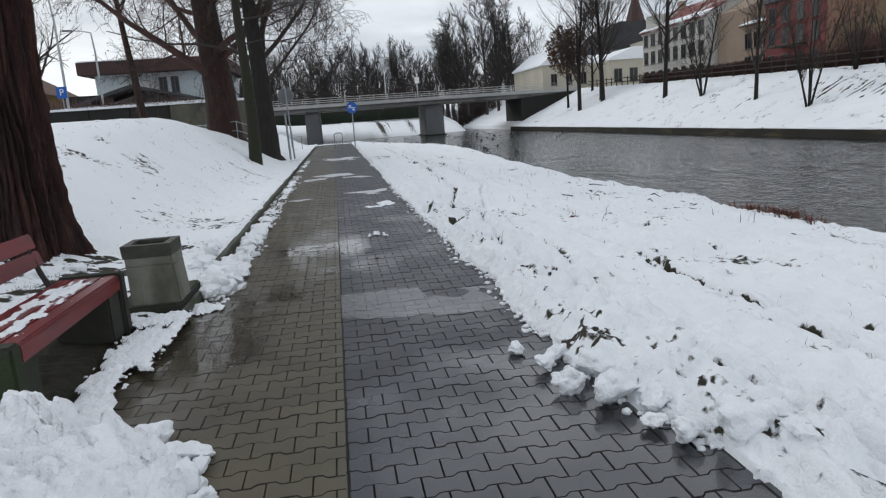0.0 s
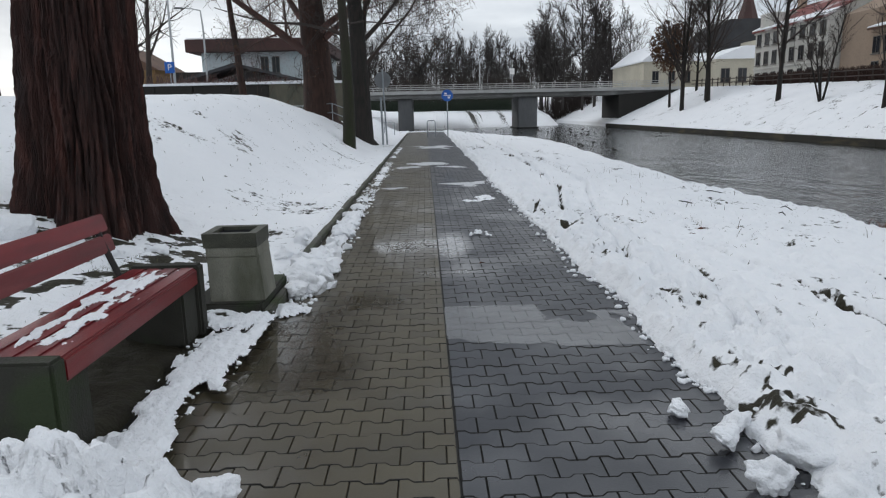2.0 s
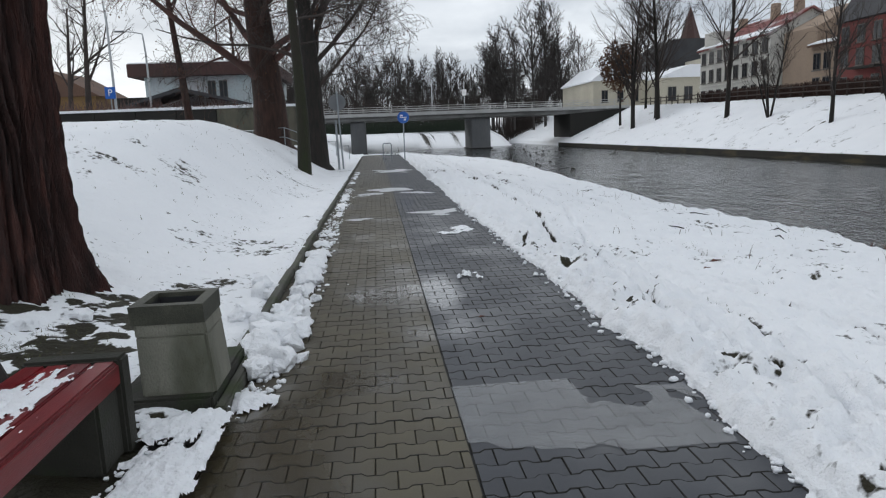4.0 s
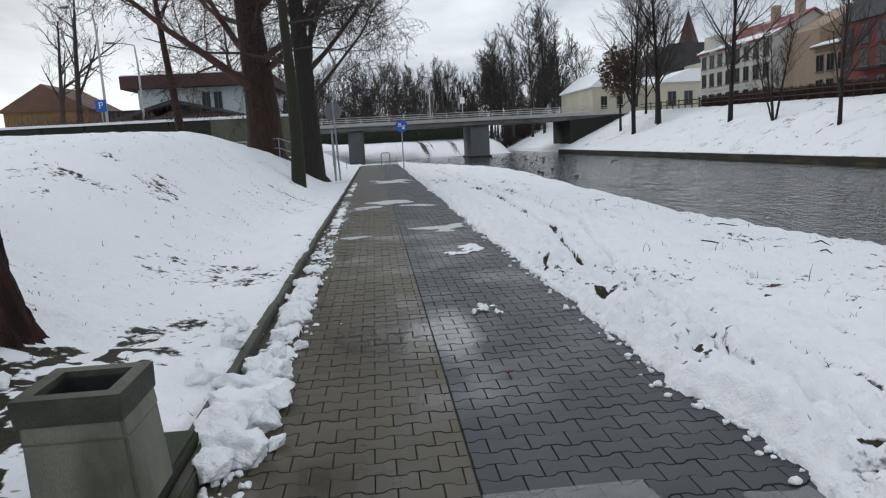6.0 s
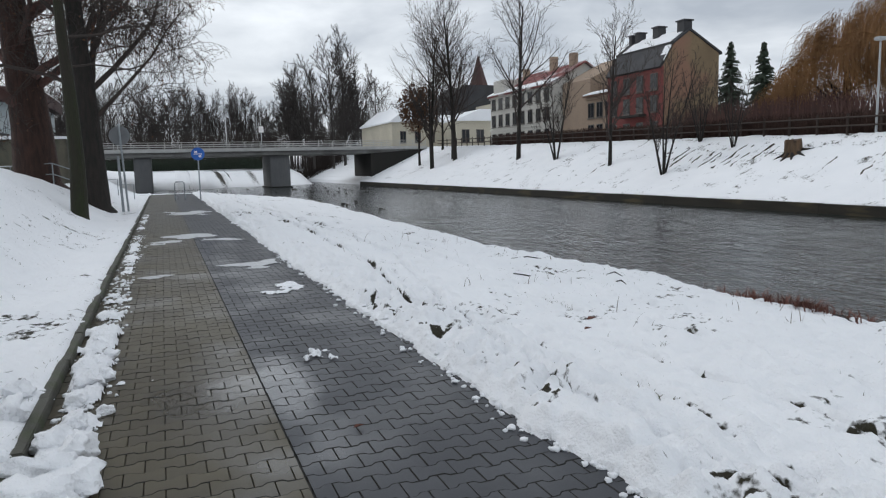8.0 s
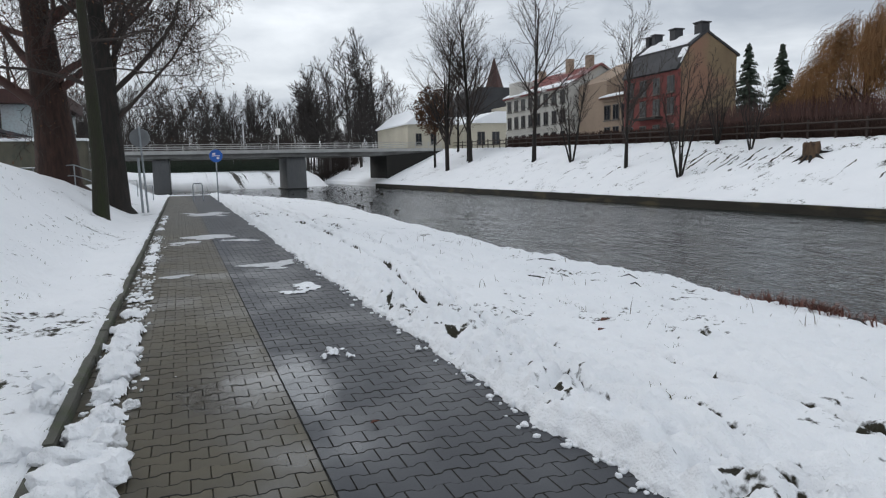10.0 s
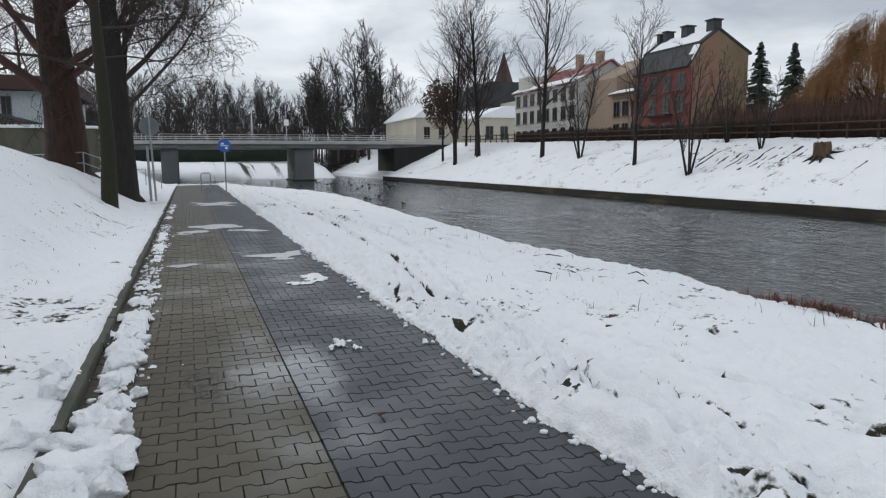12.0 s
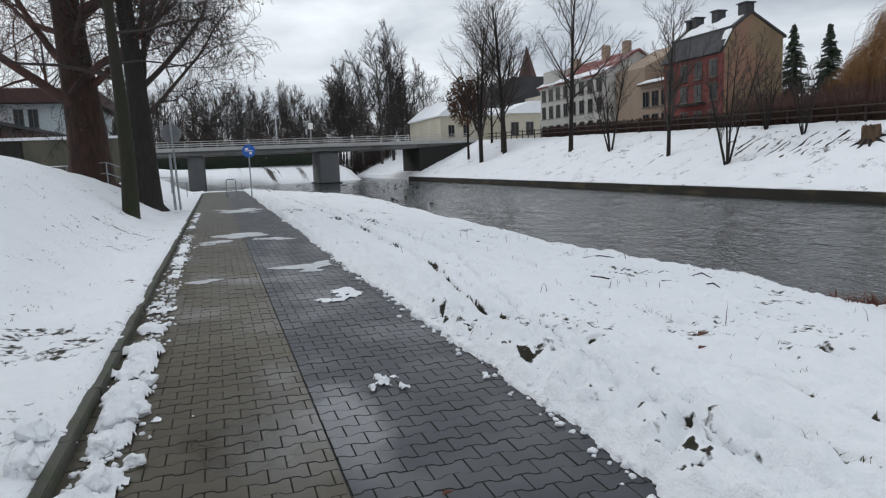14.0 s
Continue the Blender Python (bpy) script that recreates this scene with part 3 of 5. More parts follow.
def sequoia():
    """A broad fluted trunk with a flared foot."""
    t = thing("giant_tree", (-3.64, 8.1, 0.24), "huge redwood-like tree with deeply furrowed reddish bark", "tree")
    sides, rings = 300, 190
    verts, faces = [], []
    for i in range(rings):
        z = -0.35 + 9.0 * (i / (rings - 1)) ** 1.6
        base = 0.515 + 0.19 * math.exp(-max(z, -0.1) / 0.5) + 0.08 * math.exp(-max(z, 0) / 1.8) - 0.012 * z
        for k in range(sides):
            w = 2 * math.pi * k / sides
            wave = w + 0.05 * math.sin(z * 0.8) + 0.12 * noise.noise((math.cos(w) * 1.5, math.sin(w) * 1.5, z * 0.6)) + 0.03 * noise.noise((math.cos(w) * 5, math.sin(w) * 5, z * 2.5))
            cx, sy = math.cos(wave), math.sin(wave)
            lobes = 0.05 * math.sin(5 * wave + 0.7) + 0.035 * math.sin(9 * wave + 2.1)
            deep = math.exp(-(noise.noise((cx * 5.5, sy * 5.5, z * 0.4)) / 0.09) ** 2)
            split = math.exp(-(noise.noise((cx * 12 + 7, sy * 12, z * 0.9)) / 0.13) ** 2)
            flake = noise.noise((cx * 26, sy * 26, z * 3.2)) + 0.6 * noise.noise((cx * 50, sy * 50, z * 8))
            r = base * (1 + lobes * (0.7 + 1.3 * math.exp(-max(z, 0) / 0.5))) - 0.085 * deep - 0.045 * split + 0.034 * flake + 0.03
            verts.append((r * math.cos(w) + 0.045 * max(z, 0), r * math.sin(w), z))
    for i in range(rings - 1):
        for k in range(sides):
            k2 = (k + 1) % sides
            faces.append((i * sides + k, i * sides + k2, (i + 1) * sides + k2, (i + 1) * sides + k))
    part("trunk", mesh_of("trunk", verts, faces, SEQUOIA), None, t)


sequoia()
# the pair beside the path and the stout one behind them
pair_spec = dict(levels=4, kids=(22, 12, 9, 6), bare=0.22, bend=0.27, lift=0.02, droop=0.2, droop_from=2, angle=(32, 70), ratio=(0.42, 0.6), thin=0.009, slim=(0.2, 0.34))
plant_tree(tree_meshes(11, 13, 0.44, (-0.01, 0.0), BARK, TWIG, 1.5, 2600, **pair_spec), (-2.75, 30.6, land(-2.75, 30.6)), "dark bare broadleaf tree with spreading low boughs")
plant_tree(tree_meshes(12, 10, 0.22, (0.03, 0.05), BARK_MOSS, TWIG, 1.4, **dict(pair_spec, kids=(8, 5, 4, 4), bare=0.42)), (-2.72, 24.6, land(-2.72, 24.6) - 0.08), "slim mossy trunk growing close to its neighbour")
plant_tree(tree_meshes(23, 15, 0.85, (-0.07, 0.0), BARK_RED, RED_TWIG, 1.45, 2600, **dict(pair_spec, bare=0.2, kids=(24, 10, 8, 6))), (-5.3, 36, land(-5.3, 36)), "stout leaning tree with rough brown bark")
plant_tree(tree_meshes(31, 11, 0.22, (-0.04, 0.0), BARK_RED, TWIG, 1.2, levels=2, kids=(7, 5, 4), bare=0.55), (-9.2, 37, land(-9.2, 37)), "thin straight young tree above the retaining wall")
plant_tree(tree_meshes(33, 11, 0.4, (-0.05, 0.05), BARK, TWIG, 1.4, levels=2, bare=0.5), (-12.5, 21, land(-12.5, 21)), "old dark tree by the white building")
backdrop = tree_meshes(41, 9, 0.22, (0.05, 0), TWIG, TWIG, 1.3, levels=3, bare=0.25)
for i, (x, y, s) in enumerate(((-21, 55, 1.1), (-26, 64, 1.1), (-14, 74, 1.2), (-10, 70, 1.1), (-33, 52, 1.2), (-7, 66, 1.0))):
    plant_tree(backdrop, (x, y, land(x, y)), "bare tree near the low white building", 57 * i, "trees by the low building", s)

# on the far slope: places along it and up it
bank_spec = dict(levels=3, kids=(19, 8, 5, 4), bare=0.2, bend=0.14, lift=0.10, angle=(24, 58), ratio=(0.36, 0.54), thin=0.015)
bank_a = tree_meshes(51, 15.5, 0.24, (0.03, 0.02), BARK, TWIG, 1.3, **bank_spec)
bank_b = tree_meshes(52, 12, 0.19, (-0.02, 0.0), BARK, TWIG, 1.3, **bank_spec)
SPOTS = ((29.7, 81.3, 1.02, 0), (30.3, 83, 0.8, 0), (31.9, 79.3, 1.1, 0), (32.4, 81, 1.05, 0), (31.5, 62.8, 0.93, 0), (30.0, 46.0, 0.78, 1), (35.1, 91, 0.9, 1))
for i, (x, y, s, kind) in enumerate(SPOTS):
    plant_tree((bank_a, bank_b)[kind], (x, y, land(x, y)), "slender bare tree on the snowy embankment", 71 * i, "embankment trees", s)
shrub = []
for sd in (61, 62):
    verts, faces = [], []
    tv, tf = [], []
    rng = random.Random(sd)
    for k in range(5):
        out = ([], [])
        a = 6.28 * k / 5
        grow(rng, Vector((0.1 * math.cos(a), 0.1 * math.sin(a), -0.1)), Vector((0.22 * math.cos(a), 0.22 * math.sin(a), 1)), rng.uniform(5, 7.5), 0.07, 0, dict(BASIC, levels=3, kids=(12, 6, 4), bare=0.25, thin=0.012, lift=0.08, angle=(20, 45), ratio=(0.28, 0.4)), out)
        for p, r, s in out[0]:
            tube(verts, faces, p, r, 6)
        for p, r, s in out[1]:
            tube(tv, tf, p, r, 3)
    shrub.append((mesh_of("stems", [v[:] for v in verts], faces, BARK, True), mesh_of("sprays", [v[:] for v in tv], tf, TWIG)))
for i, (x, y, s) in enumerate(((31.1, 55.3, 1.15), (28.6, 38.5, 1.0), (33.1, 40.2, 0.7), (32.0, 36.2, 0.62))):
    plant_tree(shrub[i % 2], (x, y, land(x, y)), "many-stemmed bare shrub on the snowy embankment", 40 * i, "embankment shrubs", s, "shrub")


def leafy_crown(at, radius, count, seed, material, leaf=0.16):
    rng = random.Random(seed)
    verts, faces = [], []
    for _ in range(count):
        d = Vector((rng.gauss(0, 1), rng.gauss(0, 1), rng.gauss(0, 1))).normalized() * radius * rng.random() ** 0.5
        p = Vector((d.x, d.y, d.z * 1.2))
        if noise.noise(p * 1.3 + Vector((seed, 0, 0))) < -0.12:
            continue
        a, b = Vector((rng.gauss(0, 1), rng.gauss(0, 1), rng.gauss(0, 1))).normalized() * leaf, Vector((rng.gauss(0, 1), rng.gauss(0, 1), rng.gauss(0, 1))).normalized() * leaf * 0.6
        k = len(verts)
        verts += [(p - a)[:], (p + b)[:], (p + a)[:], (p - b)[:]]
        faces.append((k, k + 1, k + 2, k + 3))
    return mesh_of("leaves", verts, faces, material)


beech = plant_tree(tree_meshes(71, 9, 0.17, (0, 0), BARK, RED_TWIG, 1.3, levels=3, bare=0.35), (30.6, 88, land(30.6, 88)), "small tree still holding dry brown leaves")
part("foliage", leafy_crown(None, 2.7, 4600, 3, DEAD_LEAF, 0.2), None, beech, "withered brown leaves").location = (0, 0, 7.4)


def spruce(at, height, seed):
    t = thing("spruce", at, "dark green conical spruce behind the houses", "tree", "spruces")
    part("trunk", rod([(0, 0, -0.2), (0, 0, height)], [0.18, 0.02]), BARK, t)
    rng = random.Random(seed)
    verts, faces = [], []
    layers = 26
    for i in range(layers):
        f = i / layers
        z, reach = height * (0.12 + 0.87 * f), height * 0.22 * (1 - f) ** 0.85 + 0.15
        for k in range(14):
            a = rng.uniform(0, 6.283)
            z = height * (0.12 + 0.87 * f) + rng.uniform(-0.35, 0.25)
            L = reach * rng.uniform(0.65, 1.1)
            for j in range(7):
                r0 = L * (j + 0.3) / 7
                p = Vector((math.cos(a) * r0, math.sin(a) * r0, z - 0.3 * r0 + 0.1 * (r0 / reach) ** 2))
                w = Vector((-math.sin(a), math.cos(a), 0)) * (0.1 + 0.22 * (1 - j / 7)) * rng.uniform(0.6, 1.3)
                q = p + Vector((math.cos(a), math.sin(a), -0.5)) * L / 5
                n0 = len(verts)
                verts += [(p - w)[:], (p + w)[:], q[:], (p + Vector((0, 0, 0.24)))[:]]
                faces += [(n0, n0 + 1, n0 + 2), (n0, n0 + 2, n0 + 3), (n0 + 1, n0 + 3, n0 + 2)]
    part("crown", mesh_of("needles", verts, faces, NEEDLES), None, t)


spruce((65.0, 70, 2.5), 13.2, 1)
spruce((65.6, 65.5, 2.5), 12.4, 2)


def willow(at, height, spread, seed, shoots):
    t = thing("weeping_willow", at, "weeping willow with long hanging orange-brown shoots", "tree", "willows")
    meshes = tree_meshes(seed, height * 0.62, 0.4, (0.03, 0), BARK, TWIG, 1.3, levels=2, kids=(12, 6), bare=0.3, ratio=(0.5, 0.75), angle=(25, 60), lift=0.05)
    part("trunk", meshes[0], None, t)
    part("boughs", meshes[1], None, t)
    rng = random.Random(seed)
    verts, faces = [], []
    sprays = []
    for _ in range(shoots // 13):
        a, q = rng.uniform(0, 6.283), rng.random() ** 0.55
        top = height * (0.99 - 0.5 * q ** 1.8) * rng.uniform(0.82, 1.04)
        sprays.append((a, q, top, rng.uniform(0.25, 0.8)))
    for a0, q0, top0, reach in sprays:
        for _ in range(34):
            a, q = a0 + rng.gauss(0, 0.11), max(q0 + rng.gauss(0, 0.07), 0.02)
            p = Vector((math.cos(a) * q * spread, math.sin(a) * q * spread, top0 + rng.gauss(0, 0.3)))
            L = reach * top0 * rng.uniform(0.35, 1.0)
            pts, sway = [p], rng.uniform(0.1, 0.5)
            for j in range(4):
                k = sway * (1 - j / 3.2)
                pts.append(pts[-1] + Vector((math.cos(a) * k + rng.uniform(-0.14, 0.14), math.sin(a) * k + rng.uniform(-0.14, 0.14), -L / 4 * (0.35 + 0.4 * j) + (0.12 if j == 0 else 0))))
            tube(verts, faces, pts, [0.012, 0.011, 0.009, 0.008, 0.005], 3)
    part("drooping_canopy", mesh_of("drooping_canopy", [v[:] for v in verts], faces, WILLOW), None, t, "hanging orange-brown shoots")


willow((47.2, 40.6, 2.6), 9.6, 4.2, 5, 1500)
willow((48.5, 36.0, 2.6), 13.0, 5.2, 6, 1800)
willow((49.5, 46, 2.6), 6.0, 3.4, 7, 1100)


def far_wood():
    """The belt of bare trees beyond the bridge: ten sorts, many places, one object."""
    rng = random.Random(9)
    kinds = []
    for i in range(5):
        out = ([], [])
        grow(rng, Vector((0, 0, -0.5)), Vector((0, 0, 1)), 20, 0.3, 0, dict(BASIC, levels=3, kids=(16, 9, 6), bare=0.22, thin=0.05, lift=0.07, angle=(20, 48), ratio=(0.34, 0.52), slim=(0.35, 0.6)), out)
        verts, faces = [], []
        for p, r, s in out[0]:
            tube(verts, faces, p, r, 5)
        for p, r, s in out[1]:
            tube(verts, faces, p[::2] if r[0] > 0.08 else p[::4], r[::2] if r[0] > 0.08 else r[::4], 3)
        kinds.append((np.array([v[:] for v in verts]), faces))
    all_v, all_f, base = [], [], 0
    places = [(-34 + i * 1.25 + rng.uniform(-1.2, 1.2), rng.uniform(152, 185), rng.uniform(0.45, 0.8)) for i in range(60)]
    places += [(rng.uniform(24, 46), rng.uniform(140, 165), rng.uniform(0.6, 0.85)) for i in range(12)] + [(25.5, 130, 0.78), (28.6, 128, 0.93), (31.6, 131, 1.0), (34.4, 129, 0.9), (22, 134, 0.74)]
    places += [(-60 + i * 4.6 + rng.uniform(-3, 3), rng.uniform(210, 280), rng.uniform(0.6, 0.85)) for i in range(40)]
    for x, y, s in places:
        v, f = kinds[rng.randrange(5)]
        a = rng.uniform(0, 6.28)
        m = np.array([[math.cos(a), -math.sin(a), 0], [math.sin(a), math.cos(a), 0], [0, 0, 1]])
        all_v.append((v * s) @ m.T + np.array([x, y, 1.8]))
        all_f += [tuple(i + base for i in q) for q in f]
        base += len(v)
    me = mesh_of("far_wood", np.concatenate(all_v).tolist(), all_f, FAR_TWIG)
    tagged(new("far_wood", me), "belt of tall bare winter trees beyond the bridge", "woodland", kind="stuff")


far_wood()


def brush(name, label, x0, x1, y0, y1, height, count, material, seed, line=None):
    """Dense upright winter twigs."""
    rng = random.Random(seed)
    verts, faces = [], []
    for _ in range(count):
        f, y = rng.random(), rng.uniform(y0, y1)
        x = (line(y) if line else 0) + x0 + (x1 - x0) * f
        h = height * rng.uniform(0.5, 1.1)
        p = Vector((x, y, land(x, y) - 0.05))
        pts = [p]
        for j in range(3):
            pts.append(pts[-1] + Vector((rng.uniform(-0.3, 0.3), rng.uniform(-0.3, 0.3), h / 3)))
        tube(verts, faces, pts, [0.03, 0.026, 0.02, 0.01], 3)
    tagged(new(name, mesh_of(name, [v[:] for v in verts], faces, material)), label, "hedge", kind="stuff")


brush("hedge", "dark brown leafless hedge behind the embankment fence", 0.7, 2.3, 22, 78, 1.25, 9000, HEDGE, 4, BANK_X)
brush("scrub", "tangle of bare reddish scrub beside the willows", 8, 14, 34, 56, 3.0, 3600, RED_TWIG, 6, BANK_X)
brush("thicket", "thicket of bare reddish bushes above the retaining wall", -24, -5, 50, 58, 1.5, 800, RED_TWIG, 16)
brush("far_scrub", "low brown scrub beyond the bridge", -40, 34, 138, 150, 6.6, 9000, SCRUB, 8)
brush("far_hedge", "dark evergreen hedge on the bank beyond the bridge", -40, 20, 133, 136, 2.3, 5000, NEEDLES, 18)


def fence():
    f = thing("fence", (0, 0, 0), "dark wooden post-and-rail fence along the embankment", "fence")
    post = slab((-0.05, -0.06, -0.3), (0.05, 0.06, 1.05), 0.012)
    me = bpy.data.meshes.new("post")
    post.to_mesh(me)
    post.free()
    me.materials.append(FENCE)
    ys = [18 + 1.9 * i for i in range(42)]
    for a, b in zip(ys, ys[1:]):
        xa, xb, za, zb = BANK_X(a) + 0.1, BANK_X(b) + 0.1, BANK_TOP(a) + 0.03, BANK_TOP(b) + 0.03
        part("post", me, FENCE, f).location = (xa, a, za)
        for h in (0.42, 0.85):
            part("rail", rod([(xa - 0.06, a, za + h), (xb - 0.06, b, zb + h)], [0.05, 0.05], 4), FENCE, f)


fence()


# ---- houses ----
def window(parent, at, w, h, facing, glass=GLASS):
    """A recessed-looking window: frame, pane and sill; facing 'x' looks towards the river, 'y' towards the walker."""
    x, y, z = at
    if facing == "x":
        fr = part("window", slab((x - 0.06, y - w / 2, z), (x + 0.05, y + w / 2, z + h)), FRAME, parent)
        for k in (-1, 1):
            part("pane", slab((x - 0.085, y + k * w * 0.24 - w * 0.19, z + 0.08), (x - 0.05, y + k * w * 0.24 + w * 0.19, z + h - 0.08)), glass, fr)
        part("sill", slab((x - 0.16, y - w / 2 - 0.08, z - 0.1), (x, y + w / 2 + 0.08, z)), FRAME, fr)
    else:
        fr = part("window", slab((x - w / 2, y - 0.06, z), (x + w / 2, y + 0.05, z + h)), FRAME, parent)
        for k in (-1, 1):
            part("pane", slab((x + k * w * 0.24 - w * 0.19, y - 0.085, z + 0.08), (x + k * w * 0.24 + w * 0.19, y - 0.05, z + h - 0.08)), glass, fr)
        part("sill", slab((x - w / 2 - 0.08, y - 0.16, z - 0.1), (x + w / 2 + 0.08, y, z)), FRAME, fr)


def red_house():
    h = thing("house", (-0.45, 0, 0.16), "tall old town house with red front and peeling tan gable", "house")
    h.scale = (1, 1, 0.935)
    x0, x1, y0, y1, zb, ze = 42.0, 48.4, 54.2, 62.4, 2.4, 10.3
    part("front_wall", slab((x0, y0, zb), (x0 + 0.5, y1, ze)), RED_WALL, h, "dull red rendered front")
    part("gable_wall", prism([(x0 + 0.1, zb), (x1, zb), (x1, 11.75), (44.95, 13.75), (43.3, 12.5), (x0 + 0.1, ze)], y0 - 0.02, y0 + 0.45), TAN_WALL, h, "windowless gable with peeling tan render")
    part("gable_wall", prism([(x0 + 0.1, zb), (x1, zb), (x1, 11.75), (44.95, 13.75), (43.3, 12.5), (x0 + 0.1, ze)], y1 - 0.45, y1 + 0.02), TAN_WALL, h)
    part("back_wall", slab((x1 - 0.4, y0 + 0.46, zb), (x1 - 0.01, y1 - 0.46, 11.7)), TAN_WALL, h)
    part("mansard", prism([(x0 - 0.25, ze), (x0 + 0.05, ze - 0.12), (43.35, 12.35), (43.2, 12.6)], y0 + 0.2, y1 + 0.1), SLATE, h, "dark lower roof slope")
    part("roof", prism([(43.1, 12.45), (43.1, 12.65), (44.95, 14.0), (x1 + 0.3, 11.85), (x1 + 0.3, 11.62), (44.95, 13.78)], y0 - 0.12, y1 + 0.15), SLATE, h)
    part("snow_cover", prism([(43.05, 12.66), (43.05, 12.72), (44.85, 14.03), (44.85, 13.95)], y0 + 0.3, y1 - 1.0), SNOW, h, "snow lying on the upper roof")
    part("snow_cover", prism([(x0 + 0.2, 10.85), (x0 + 0.2, 10.95), (43.0, 12.4), (43.05, 12.3)], y0 + 0.1, y0 + 0.9), SNOW, h)
    for y, w, z in ((54.75, 1.0, 14.7), (58.2, 0.85, 14.75), (61.0, 0.6, 14.7), (62.0, 0.5, 14.6)):
        c = part("chimney", slab((44.4, y - w / 2, 13.2), (45.3, y + w / 2, z), 0.03), SLATE, h, "black chimney stack")
        part("cap", slab((44.3, y - w / 2 - 0.1, z), (45.4, y + w / 2 + 0.1, z + 0.12)), SLATE, c)
    for k, z in enumerate((3.6, 6.1, 8.2)):
        for i in range(4):
            window(h, (x0, y0 + 1.15 + i * 2.0, z), 1.0, 1.6, "x")
    part("cornice", slab((x0 - 0.12, y0 + 0.1, 7.75), (x0, y1, 7.92)), RED_WALL, h)
    part("balcony", slab((x0 - 0.9, y0 + 2.2, 5.75), (x0 - 0.01, y0 + 5.6, 5.95)), DARK_WALL, h)


def plain_house(label, x0, x1, y0, y1, zb, ze, zr, wall, roof, rows, n, w=1.1, hh=1.6, ridge="y"):
    h = thing("house", (0, 0, 0), label, "house")
    xm, ym = (x0 + x1) / 2, (y0 + y1) / 2
    if ridge == "y":
        body = prism([(x0, zb), (x1, zb), (x1, ze), (xm, zr - 0.15), (x0, ze)], y0, y1)
        part("wall", body, wall, h)
        part("roof", prism([(x0 - 0.4, ze - 0.12), (x0 - 0.4, ze + 0.08), (xm, zr + 0.12), (x1 + 0.4, ze + 0.08), (x1 + 0.4, ze - 0.12), (xm, zr - 0.1)], y0 - 0.3, y1 + 0.3), roof, h)
        part("snow_cover", prism([(x0 - 0.42, ze + 0.1), (x0 - 0.42, ze + 0.2), (x0 + 0.9, ze + 0.2 + 1.1 * (zr - ze) / (xm - x0)), (x0 + 0.9, ze + 0.1 + 1.1 * (zr - ze) / (xm - x0))], y0 - 0.25, y1 + 0.25), SNOW, h)
    part("cornice", slab((x0 - 0.2, y0, ze - 0.35), (x0 - 0.003, y1, ze - 0.13)), wall, h)
    for z in rows:
        for i in range(n):
            window(h, (x0, y0 + (i + 0.5) * (y1 - y0) / n, z), w, hh, "x")
    return h


red_house()
beige = plain_house("small beige house with a brown snow-edged roof", 42.6, 49, 62.9, 67.6, 2.6, 8.4, 9.6, BEIGE_WALL, BROWN_ROOF, (3.8, 6.1), 3)
part("gable", prism([(43.2, 2.6), (53, 2.6), (53, 10.8), (48.5, 13.0), (43.2, 10.4)], 67.9, 73.5), BEIGE_WALL, beige)
white = plain_house("long three-storey off-white house with a red tiled roof", 42.0, 51, 74.0, 90, 3.0, 10.5, 13.2, WHITE_WALL, TILE_RED, (3.9, 6.4, 8.7), 8)
for y, z in ((75.5, 14.4), (80, 14.6), (87, 14.0)):
    part("chimney", slab((45.6, y - 0.4, 12), (46.4, y + 0.4, z), 0.03), BEIGE_WALL, white)
part("string_course", slab((41.85, 74.0, 5.9), (41.998, 90, 6.1)), WHITE_WALL, white)
part("wall_dormer", prism([(42.0, 10.4), (45, 10.4), (45, 12.5), (42.0, 12.5)], 86, 89), WHITE_WALL, white)


def cream_house():
    h = thing("house", (0, 0, 0), "low cream buildings with snow on their roofs", "house")
    part("gable_wall", prism([(33.5, 3), (42.0, 3), (42.0, 8.5), (38.8, 11.0), (36.7, 11.0), (33.5, 8.5)], 108, 109), CREAM_WALL, h)
    part("wall", slab((33.6, 109, 3), (42, 126, 8.4)), CREAM_WALL, h)
    part("roof", prism([(33.2, 8.4), (33.2, 8.6), (36.7, 11.25), (38.8, 11.25), (42.3, 8.6), (42.3, 8.4)], 107.7, 126), SNOW, h, "snow-covered roof")
    part("side_wing", slab((42.0, 102, 3), (58, 110, 8.2)), CREAM_WALL, h)
    part("wing_roof", prism([(42, 8.2), (58, 8.2), (58, 8.5), (53, 10.0), (46, 10.0), (42, 8.5)], 101.6, 110.4), SNOW, h)
    part("tall_wing", slab((50, 104, 3), (60, 112, 11.2)), CREAM_WALL, h)
    part("vault_roof", prism([(44.5, 10.6), (60, 10.6), (59, 13.6), (56, 15.0), (48.5, 15.0), (45.8, 13.2)], 112.5, 122), SLATE, h, "dark curved roof")
    for x in (35.3, 37.8, 40.2):
        window(h, (x, 108, 5.2), 1.0, 1.8, "y")
    for x in (43.5, 46, 48.5):
        window(h, (x, 102, 4.9), 1.3, 2.0, "y")
    for x in (51.6, 53.6, 55.6):
        ring = part("arch", rod([(x + 0.85 * math.cos(a), 103.9, 5.4 + 1.3 * math.sin(a)) for a in np.linspace(0, math.pi, 9)], [0.12] * 9, 5), BEIGE_WALL, h)
    t = part("tower", slab((56.6, 126.7, 8), (60.2, 130.3, 16.6)), BEIGE_WALL, h)
    bm = bmesh.new()
    bmesh.ops.create_cone(bm, cap_ends=True, segments=8, radius1=2.0, radius2=0.05, depth=6.2)
    bmesh.ops.translate(bm, verts=bm.verts, vec=(58.4, 128.5, 19.6))
    part("spire", bm, FASCIA, t, "pointed brown spire")


